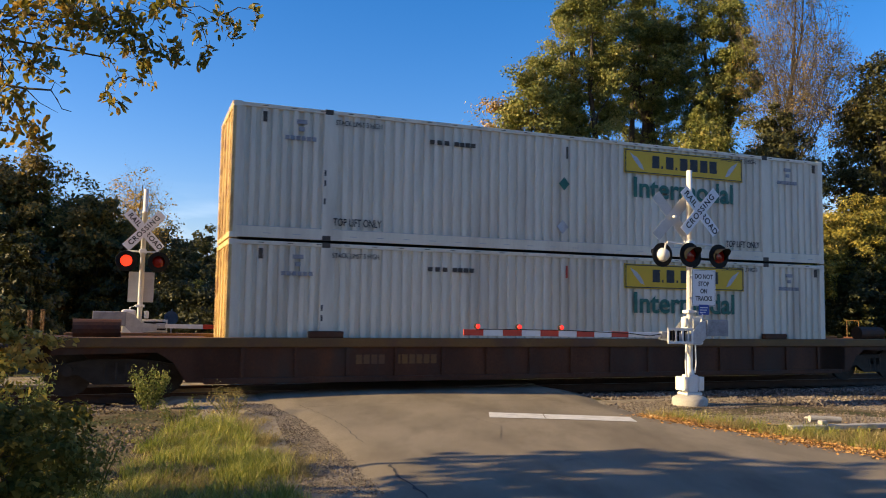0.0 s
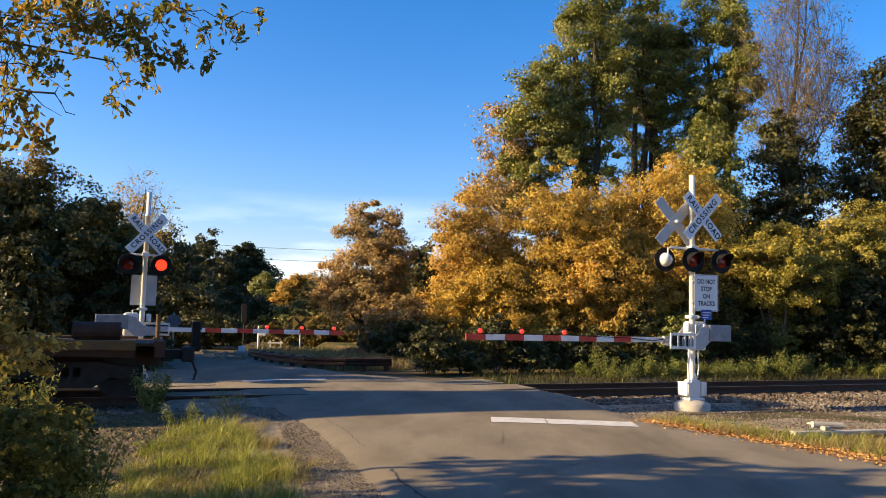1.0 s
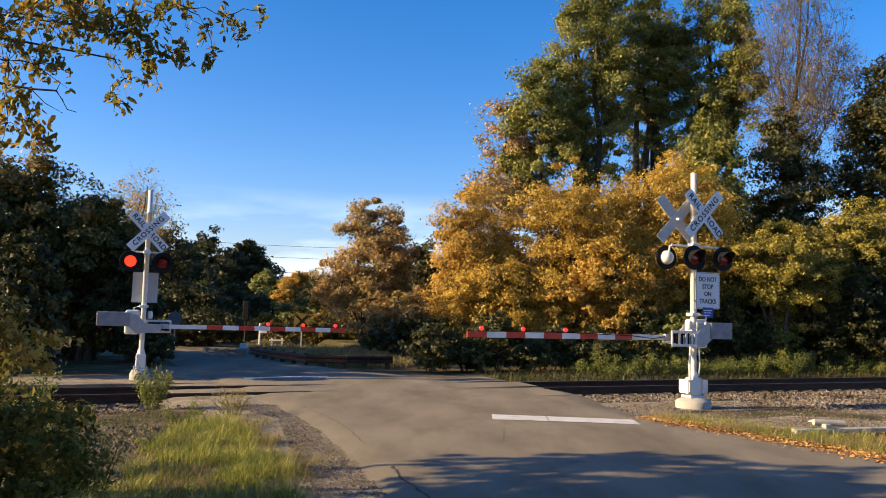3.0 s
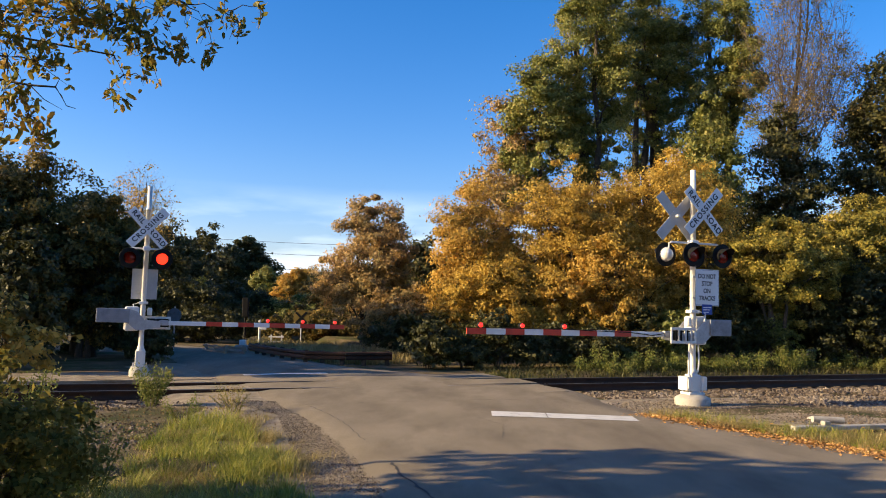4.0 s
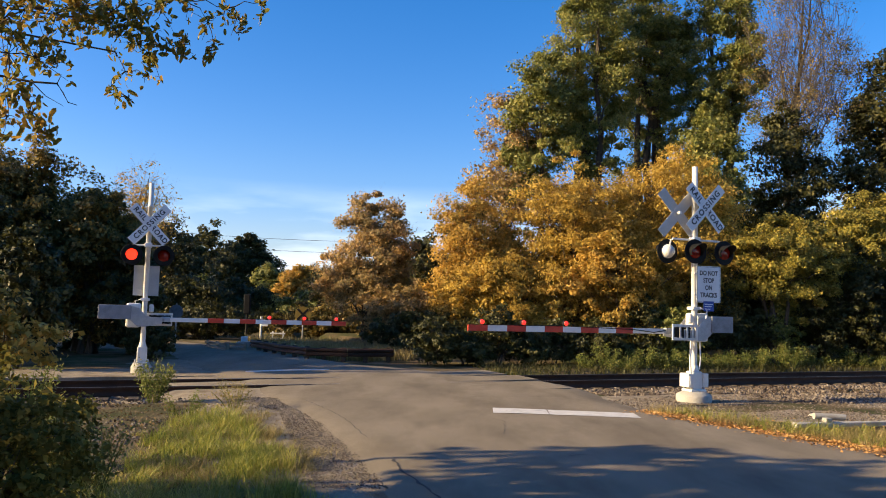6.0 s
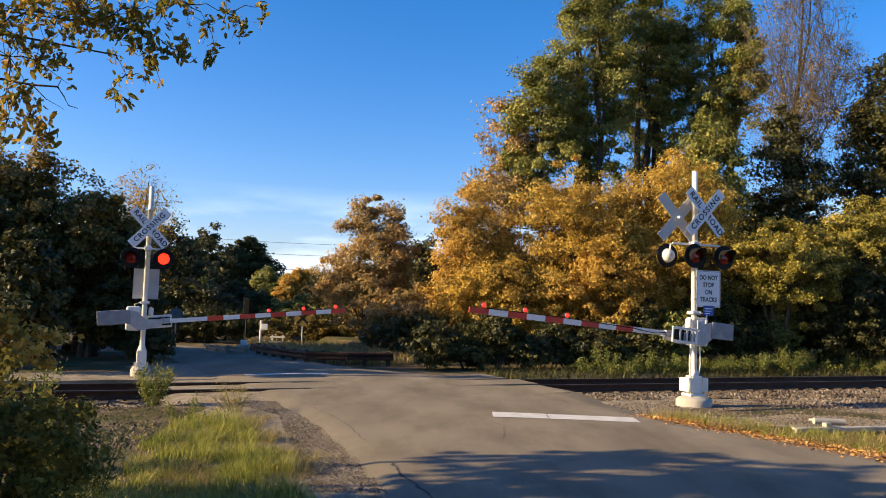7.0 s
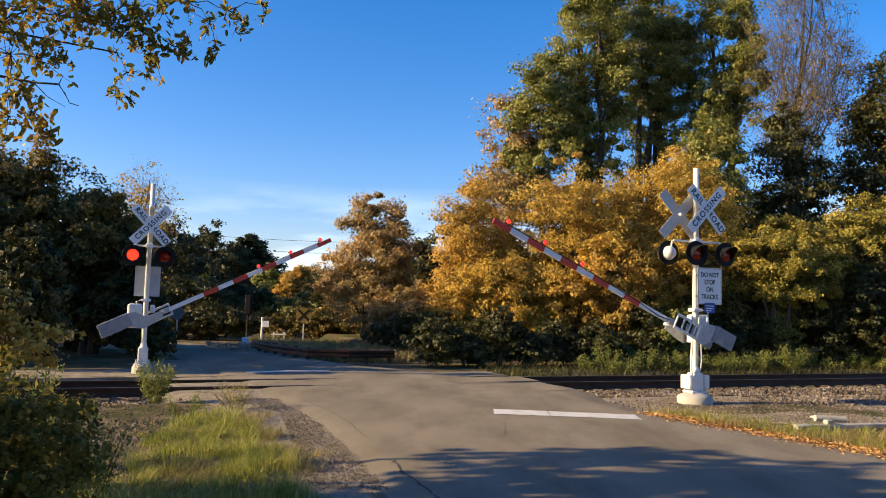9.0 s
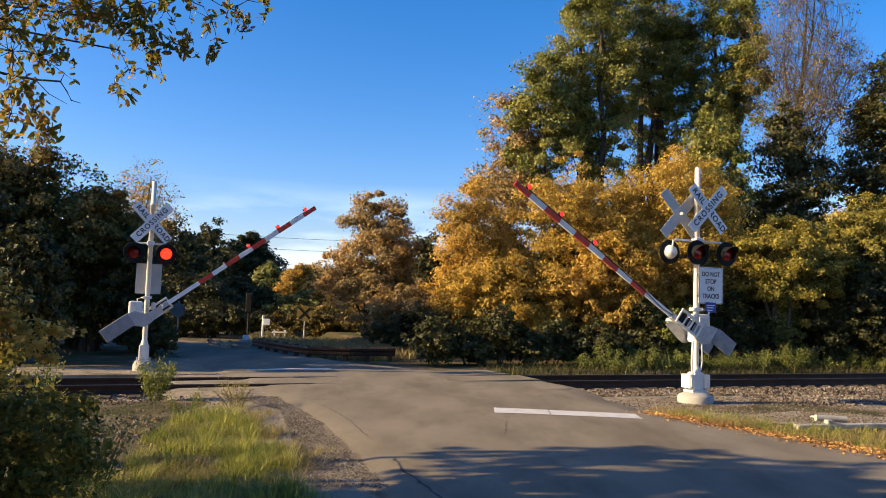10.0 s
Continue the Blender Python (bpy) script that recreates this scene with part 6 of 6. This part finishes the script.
verge = inside([(3.6, 14.3), (4.4, 13.0), (5.2, 11.8), (6.4, 10.2), (8.5, 10.5), (8.8, 12.4), (6.6, 12.6), (5.2, 13.5), (4.3, 14.5)], 17000, rng)
dens = np.array([noise.noise((p[0] * 0.9, p[1] * 0.9, 5)) + 0.6 * noise.noise((p[0] * 4, p[1] * 4, 2)) for p in verge])
pts = np.concatenate([verge, np.full((len(verge), 1), -0.09)], 1)
tagged(quads("dry_grass", blades(rng, pts[dens > 0.12], 0.2, 0.004, 0.8), DRY_GRASS), "short dry grass on the verge", "grass", kind="stuff")
tagged(quads("grass", blades(rng, pts[(dens > -0.1) & (dens < 0.08)], 0.2, 0.004, 0.9), GRASS), "thin green grass on the verge", "grass", kind="stuff")
far = inside([(-1.0, 26.3), (-3.2, 25.9), (-4.3, 26.2), (-7.3, 30.8), (-8.5, 34.5), (-4.0, 34.0), (-2.0, 30.5), (-0.5, 28.0)], 12000, rng)
tagged(quads("dry_grass", blades(rng, np.concatenate([far, np.full((len(far), 1), -0.09)], 1), 0.4, 0.012, 0.6), DRY_GRASS), "tall golden grass behind the guard rail", "grass", kind="stuff")
# fallen leaves along the road's edge
edge = [Vector((3.62, 14.25, 0)), Vector((4.4, 12.85, 0)), Vector((5.6, 10.75, 0)), Vector((6.7, 8.8, 0))]
c = []
for a, b in zip(edge, edge[1:]):
    for k in range(2300):
        p = a.lerp(b, rng.uniform()) + Vector((rng.normal(0.16, 0.24), 0, 0))
        c.append((p.x, p.y, rng.uniform(-0.02, 0.03)))
for q in inside([(5.0, 14.1), (8.5, 13.2), (8.8, 10.5), (6.4, 10.4), (4.6, 13.4)], 350, rng):
    c.append((q[0], q[1], rng.uniform(-0.07, 0.02)))
c = np.array(c)
lying = (leaf_quads(rng, c, 0.055, 0.7) - c[:, None]) * np.array([1, 1, 0.45]) + c[:, None]
tagged(quads("fallen_leaves", lying, LITTER), "orange and brown fallen leaves along the road edge", "leaves", kind="stuff")

c = [(q[0], q[1], rng.uniform(-0.075, -0.03)) for q in inside([(-2.2, 13.2), (-3.4, 14.4), (-6.5, 14.2), (-5.5, 10.5), (-3.4, 7.5), (-1.2, 7.5), (-1.7, 10.4)], 2600, rng)]
tagged(quads("fallen_leaves", leaf_quads(rng, np.array(c), 0.05, 0.6), LITTER_OLD), "brown fallen leaves among the grass and stones", "leaves", kind="stuff")
# loose small stones on the shoulders
def pebbles(name, pts, label, lo, hi):
    n = len(pts)
    a = rng.uniform(0, 6.283, n)
    k = rng.uniform(lo, hi, n)
    base = np.array([(1, 0, 0), (-0.5, 0.87, 0), (-0.5, -0.87, 0), (0, 0, 0.75)])
    v = base[None] * rng.uniform(0.7, 1.3, (n, 4, 1))
    x, y = v[..., 0] * np.cos(a)[:, None] - v[..., 1] * np.sin(a)[:, None], v[..., 0] * np.sin(a)[:, None] + v[..., 1] * np.cos(a)[:, None]
    v = np.stack([x, y, v[..., 2]], -1) * k[:, None, None] + pts[:, None]
    t = np.array([(0, 1, 3), (1, 2, 3), (2, 0, 3)])
    f = (t[None] + (np.arange(n) * 4)[:, None, None]).reshape(-1, 3)
    tagged(raw(name, v.reshape(-1, 3).tolist(), f.tolist(), STONE), label, "gravel", kind="stuff")


ap = inside([(3.2, 16.2), (3.6, 14.6), (4.6, 14.2), (6.6, 13.8), (9.0, 13.1), (13.0, 14.6), (15.0, 19.0), (9.0, 18.4), (5.0, 17.4)], 14000, rng)
pebbles("gravel", np.concatenate([ap, np.full((len(ap), 1), -0.065)], 1), "loose grey gravel beside the signal mast", 0.012, 0.035)
sh = inside([(-3.0, 15.3), (-2.3, 13.4), (-1.5, 11.5), (-0.8, 9.3), (-0.5, 8.0), (-1.3, 8.0), (-1.9, 10.4), (-2.7, 13.4), (-3.6, 14.6), (-4.4, 15.6)], 6500, rng)
pebbles("gravel", np.concatenate([sh, np.full((len(sh), 1), -0.03)], 1), "loose grey gravel on the road shoulder", 0.005, 0.016)
so = inside([(-3.0, 14.2), (-4.0, 10.5), (-3.6, 8.5), (-5.5, 9.5), (-8.5, 13.0), (-8.0, 14.6), (-4.2, 15.4)], 2600, rng)
pebbles("gravel", np.concatenate([so, np.full((len(so), 1), -0.07)], 1), "scattered stones on bare soil", 0.01, 0.04)


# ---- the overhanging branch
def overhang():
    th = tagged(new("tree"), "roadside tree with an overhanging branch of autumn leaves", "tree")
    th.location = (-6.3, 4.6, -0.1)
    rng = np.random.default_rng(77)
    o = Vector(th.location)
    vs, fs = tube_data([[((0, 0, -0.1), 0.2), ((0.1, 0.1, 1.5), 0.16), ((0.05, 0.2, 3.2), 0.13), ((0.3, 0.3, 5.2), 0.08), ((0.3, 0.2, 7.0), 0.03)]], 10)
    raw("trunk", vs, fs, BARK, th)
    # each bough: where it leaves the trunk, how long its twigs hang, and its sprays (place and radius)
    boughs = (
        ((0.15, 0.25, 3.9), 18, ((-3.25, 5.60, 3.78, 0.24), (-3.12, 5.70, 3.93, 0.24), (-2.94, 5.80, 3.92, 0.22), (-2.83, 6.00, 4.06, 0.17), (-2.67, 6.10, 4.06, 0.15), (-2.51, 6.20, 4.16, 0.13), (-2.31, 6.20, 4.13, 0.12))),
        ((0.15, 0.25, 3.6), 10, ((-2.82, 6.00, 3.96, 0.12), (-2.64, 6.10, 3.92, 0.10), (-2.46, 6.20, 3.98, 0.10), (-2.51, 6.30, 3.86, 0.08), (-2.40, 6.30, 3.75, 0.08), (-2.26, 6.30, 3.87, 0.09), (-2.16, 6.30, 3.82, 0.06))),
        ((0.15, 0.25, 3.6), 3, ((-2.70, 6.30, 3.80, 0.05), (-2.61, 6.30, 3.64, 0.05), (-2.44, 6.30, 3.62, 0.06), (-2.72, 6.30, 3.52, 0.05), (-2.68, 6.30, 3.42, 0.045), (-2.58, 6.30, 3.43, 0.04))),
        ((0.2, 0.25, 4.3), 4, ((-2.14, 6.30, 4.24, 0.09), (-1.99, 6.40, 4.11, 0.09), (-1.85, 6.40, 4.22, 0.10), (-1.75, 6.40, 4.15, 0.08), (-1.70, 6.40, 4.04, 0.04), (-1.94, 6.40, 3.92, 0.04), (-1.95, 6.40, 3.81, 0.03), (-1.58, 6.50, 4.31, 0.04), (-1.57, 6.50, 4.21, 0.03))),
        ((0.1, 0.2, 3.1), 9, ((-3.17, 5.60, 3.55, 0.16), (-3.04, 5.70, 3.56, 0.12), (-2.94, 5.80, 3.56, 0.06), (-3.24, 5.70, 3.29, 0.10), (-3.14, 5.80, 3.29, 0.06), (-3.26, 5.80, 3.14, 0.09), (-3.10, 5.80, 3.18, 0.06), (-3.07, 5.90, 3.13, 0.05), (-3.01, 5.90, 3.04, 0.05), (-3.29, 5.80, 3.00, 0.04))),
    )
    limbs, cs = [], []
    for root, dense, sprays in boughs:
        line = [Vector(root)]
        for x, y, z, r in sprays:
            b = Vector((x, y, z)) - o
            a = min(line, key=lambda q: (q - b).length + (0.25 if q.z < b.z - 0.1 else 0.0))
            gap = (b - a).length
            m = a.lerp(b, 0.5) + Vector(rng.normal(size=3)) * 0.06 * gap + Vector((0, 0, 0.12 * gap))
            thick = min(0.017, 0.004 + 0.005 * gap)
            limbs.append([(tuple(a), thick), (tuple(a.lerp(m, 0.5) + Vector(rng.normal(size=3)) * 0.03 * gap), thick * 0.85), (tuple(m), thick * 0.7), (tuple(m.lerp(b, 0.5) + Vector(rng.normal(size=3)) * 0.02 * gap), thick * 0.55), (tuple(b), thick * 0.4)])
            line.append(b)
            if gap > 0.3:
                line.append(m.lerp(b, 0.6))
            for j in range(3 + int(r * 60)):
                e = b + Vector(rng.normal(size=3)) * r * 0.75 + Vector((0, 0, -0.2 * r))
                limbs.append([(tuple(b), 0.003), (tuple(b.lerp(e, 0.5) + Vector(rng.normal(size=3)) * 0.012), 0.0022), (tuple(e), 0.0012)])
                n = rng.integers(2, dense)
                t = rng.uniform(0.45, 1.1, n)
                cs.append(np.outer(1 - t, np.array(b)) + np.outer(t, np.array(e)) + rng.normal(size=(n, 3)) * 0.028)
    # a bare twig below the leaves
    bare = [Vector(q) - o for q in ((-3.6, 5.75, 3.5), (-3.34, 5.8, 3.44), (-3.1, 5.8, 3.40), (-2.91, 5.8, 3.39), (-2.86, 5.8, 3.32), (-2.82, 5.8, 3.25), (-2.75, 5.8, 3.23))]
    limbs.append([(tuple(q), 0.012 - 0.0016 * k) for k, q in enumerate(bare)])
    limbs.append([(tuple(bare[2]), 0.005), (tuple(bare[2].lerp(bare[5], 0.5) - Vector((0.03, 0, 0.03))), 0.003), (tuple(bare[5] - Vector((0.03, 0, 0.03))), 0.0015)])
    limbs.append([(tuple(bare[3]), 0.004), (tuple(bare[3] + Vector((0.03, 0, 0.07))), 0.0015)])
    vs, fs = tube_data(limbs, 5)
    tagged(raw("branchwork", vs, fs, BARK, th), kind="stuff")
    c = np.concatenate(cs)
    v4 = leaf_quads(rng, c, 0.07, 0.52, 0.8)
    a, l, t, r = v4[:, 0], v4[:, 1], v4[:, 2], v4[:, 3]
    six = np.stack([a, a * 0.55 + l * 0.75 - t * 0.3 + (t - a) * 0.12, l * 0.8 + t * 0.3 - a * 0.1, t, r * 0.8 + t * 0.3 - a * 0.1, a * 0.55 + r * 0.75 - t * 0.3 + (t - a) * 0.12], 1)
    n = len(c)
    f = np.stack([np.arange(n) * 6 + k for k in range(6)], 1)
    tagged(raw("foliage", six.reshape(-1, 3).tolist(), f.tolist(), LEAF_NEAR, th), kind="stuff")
    # the rest of its crown, out over the bank
    c = rng.normal(size=(9000, 3))
    c *= (rng.uniform(size=9000) ** 0.4 / np.linalg.norm(c, axis=1))[:, None] * np.array([2.2, 2.0, 1.2])
    c += np.array([0.4, -2.6, 6.0])
    quads("crown", leaf_quads(rng, c, 0.12, 0.6), LEAF_NEAR, th)


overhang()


# ---- small things along the far road
def guard_rail():
    th = tagged(new("guard_rail"), "rusty steel guard rail along the road bend", "guard rail")
    line = [Vector((-1.55, 25.8, 0)), Vector((-3.0, 25.4, 0)), Vector((-4.3, 25.5, 0)), Vector((-5.35, 26.9, 0)), Vector((-6.3, 28.4, 0)), Vector((-7.15, 29.9, 0))]
    prof = [(0, 0.16), (0.05, 0.19), (0.05, 0.25), (0.0, 0.29), (0.05, 0.33), (0.05, 0.39), (0, 0.42)]
    for k, (a, b) in enumerate(zip(line, line[1:])):
        d = (b - a).normalized()
        nn = Vector((d.y, -d.x, 0))
        if nn.y > 0:
            nn = -nn
        vs, fs = [], []
        for p in (a, b):
            for off, z in prof:
                vs.append(tuple(p + nn * off + Vector((0, 0, z - 0.05))))
            for off, z in reversed(prof):
                vs.append(tuple(p + nn * (off - 0.006) + Vector((0, 0, z - 0.05))))
        m = 2 * len(prof)
        for i in range(m):
            fs.append((i, (i + 1) % m, m + (i + 1) % m, m + i))
        raw("rail_beam", vs, fs, RUST if k < 2 else CAR_BROWN, th)
        for t in (0.1, 0.6):
            p = a.lerp(b, t) - nn * 0.09
            bm = bmesh.new()
            box(bm, p.x - 0.07, p.y - 0.07, -0.2, p.x + 0.07, p.y + 0.07, 0.4, 0.01)
            part("post", bm, TIE, th)


def post_rail(x, y, turn, n, label):
    th = tagged(new("rail_fence"), label, "fence")
    th.matrix_world = pose(x, y, -0.07, 0, 0, turn)
    for i in range(n + 1):
        bm = bmesh.new()
        box(bm, i * 1.0 - 0.05, -0.05, -0.1, i * 1.0 + 0.05, 0.05, 0.36, 0.01)
        part("post", bm, PALE_WOOD, th)
    for z in (0.08, 0.24):
        bm = bmesh.new()
        box(bm, -0.15, -0.09, z, n * 1.0 + 0.15, -0.05, z + 0.09, 0.008)
        part("rail", bm, PALE_WOOD, th)


def far_things():
    guard_rail()
    post_rail(-9.0, 30.7, -54, 2, "low pale timber fence at the far bend")
    post_rail(-7.95, 29.7, -38, 1, "low pale timber fence at the far bend")
    # a white post with a small signal
    th = tagged(new("marker_post"), "thin white post beside the far road", "post")
    th.location = (-7.6, 33.4, -0.07)
    bm = bmesh.new()
    cyl(bm, (0, 0, -0.1), (0, 0, 1.25), 0.05)
    part("pole", bm, MAST_PAINT, th)
    bm = bmesh.new()
    box(bm, 0.03, -0.08, 0.85, 0.3, -0.05, 1.1, 0.01)
    part("plate", bm, SIGN_WHITE, th)
    th = tagged(new("rail_stand"), "white metal stand beside the far road", "stand")
    th.location = (-7.05, 34.1, -0.07)
    for x in (-0.2, 0.25):
        bm = bmesh.new()
        box(bm, x - 0.03, -0.03, -0.1, x + 0.03, 0.03, 0.62, 0.006)
        part("leg", bm, MAST_PAINT, th)
    for z in (0.28, 0.5):
        bm = bmesh.new()
        box(bm, -0.3, -0.05, z, 0.35, -0.03, z + 0.06, 0.006)
        part("bar", bm, MAST_PAINT, th)
    # advance warning sign, a dark cross on a yellow disc
    th = tagged(new("warning_sign"), "round yellow warning sign with a black cross", "road sign")
    th.location = (-6.05, 34.5, -0.07)
    bm = bmesh.new()
    cyl(bm, (0, 0, -0.1), (0, 0, 1.6), 0.03)
    part("pole", bm, GALV, th)
    bm = bmesh.new()
    lathe(bm, [(0, -0.004), (0.34, -0.004), (0.34, 0.0), (0, 0.0)], pose(0, -0.05, 1.36, 90, 0, 0), 28)
    d = part("disc", bm, LEAF_GOLD_PLATE, th)
    for a in (45, -45):
        bm = bmesh.new()
        box(bm, -0.33, -0.002, -0.045, 0.33, 0.0, 0.045)
        bmesh.ops.transform(bm, matrix=pose(0, -0.056 - (0.003 if a > 0 else 0), 1.36, 0, a, 0), verts=bm.verts)
        part("cross_bar", bm, BLACK, d)
    th = tagged(new("road_sign"), "round grey back of a road sign on a post", "road sign")
    th.location = (-10.05, 30.0, -0.07)
    bm = bmesh.new()
    cyl(bm, (0, 0, -0.1), (0, 0, 1.75), 0.03)
    part("pole", bm, GALV, th)
    bm = bmesh.new()
    lathe(bm, [(0, 0.0), (0.27, 0.0), (0.27, 0.006), (0, 0.006)], pose(0, -0.04, 1.42, 90, 0, 0), 28)
    part("disc", bm, DARK_STEEL, th)
    # a dark signal head among the far trees
    th = tagged(new("track_signal"), "dark signal head on a post by the far trees", "signal")
    th.location = (-9.1, 37.0, -0.07)
    bm = bmesh.new()
    cyl(bm, (0, 0, -0.1), (0, 0, 1.6), 0.05)
    part("pole", bm, BLACK, th)
    bm = bmesh.new()
    box(bm, -0.14, -0.12, 1.3, 0.14, 0.1, 2.2, 0.03)
    part("head", bm, BLACK, th)
    # a pale block beside the bend
    th = tagged(new("utility_box"), "pale concrete utility box on the road edge", "utility box")
    th.location = (-7.75, 31.2, -0.07)
    bm = bmesh.new()
    box(bm, -0.25, -0.2, -0.05, 0.25, 0.2, 0.3, 0.03)
    part("body", bm, CONCRETE, th)
    bm = bmesh.new()
    box(bm, -0.1, -0.12, 0.3, 0.14, 0.1, 0.5, 0.02)
    part("lid", bm, SIGN_WHITE, th)
    # cables high behind the far trees
    for x, zt in ((-34, 9.9), (4, 9.2)):
        th = tagged(new("utility_pole"), "brown wooden utility pole far behind trees", "utility pole", "utility poles")
        th.location = (x, 88, -0.1)
        bm = bmesh.new()
        cyl(bm, (0, 0, -0.3), (0, 0, zt), 0.16, 0.1)
        part("pole", bm, BARK, th)
    for k, (za, zb) in enumerate(((9.6, 8.9), (8.3, 7.6), (6.6, 6.0))):
        pts = []
        for i in range(17):
            t = i / 16
            pts.append(((-34 + 38 * t, 88, za + (zb - za) * t - 1.0 * 4 * t * (1 - t) * 0.5), 0.02))
        vs, fs = tube_data([pts], 5)
        tagged(raw("power_line", vs, fs, WIRE), "thin black power line in the distance", "cable", "power lines")
    # the concrete headwall by the verge
    th = tagged(new("culvert_headwall"), "low pale concrete headwall with a loose slab", "headwall")
    th.matrix_world = pose(6.6, 13.2, -0.07, 0, 0, 15)
    bm = bmesh.new()
    box(bm, -0.9, -0.07, 0.02, 2.4, 0.07, 0.10, 0.02)
    part("coping", bm, CONCRETE, th)
    # dark sheet stands in for the shaded culvert opening
    bm = bmesh.new()
    box(bm, 0.35, -0.09, -0.35, 2.4, -0.03, 0.02, 0.01)
    part("face", bm, TIE, th, "dark sheet in place of the shaded opening under the coping")
    bm = bmesh.new()
    cyl(bm, (-0.1, 0.5, 0.13), (0.42, 0.38, 0.11), 0.055, sides=14)
    part("pipe", bm, CONCRETE, th, "short pale pipe lying behind the coping")
    bm = bmesh.new()
    box(bm, -0.32, -0.05, 0.10, -0.2, 0.06, 0.17, 0.015)
    part("loose_block", bm, CONCRETE, th)
    th = tagged(new("stone"), "pale flat stone on the gravel", "stone")
    th.location = (6.9, 14.6, -0.06)
    bm = bmesh.new()
    bmesh.ops.create_icosphere(bm, subdivisions=2, radius=0.16)
    for v in bm.verts:
        v.co *= 1 + 0.3 * noise.noise(v.co * 8)
        v.co.z *= 0.35
    part("body", bm, CONCRETE, th)


LEAF_GOLD_PLATE = material("faded_yellow_sheeting", [(0.3, (0.16, 0.11, 0.02)), (0.7, (0.24, 0.165, 0.03))], 4, 40, 0.6, 0.03)
far_things()


def motions():
    rows = ((0.0, 16.2), (10.0, 16.2 - 21.1 * 10))
    for ob in (car, low_box, high_box):
        walk(ob, [(t, Matrix.Translation(MID + U * (s - 16.15) - N * 1.3) @ pose(0, 0, 0, 0, 0, TURN)) for t, s in rows])
    lift = ((0.0, 0.0), (6.35, 0.0), (6.55, 0.6), (6.8, 2.7), (7.0, 4.9), (7.5, 10.2), (8.0, 15.2), (8.5, 20.3), (9.0, 25.4), (9.5, 30.4), (10.0, 35.4))
    for gate, z, k in ((right_gate, 1.36, 0.96), (left_gate, 1.25, 1.04)):
        walk(gate, [(t, pose(0, 0, z, 0, a * k, 0)) for t, a in lift])
    # the lamps of a pair light in turn: the light unit comes forward to its lens, or goes back into the housing
    for unit, i in FLASH:
        keys = []
        first = i == 0
        forward, backward = Matrix.Translation((0, -0.028, 0)), Matrix.Translation((0, 0.03, 0))
        on = first
        keys.append((0.0, on))
        for k in range(13):
            t = 0.633 + 0.747 * k
            keys.append((t - 0.02, on))
            on = not on
            keys.append((t + 0.02, on))
        keys.append((10.0, on))
        walk(unit, [(t, forward if o else backward) for t, o in keys])


motions()
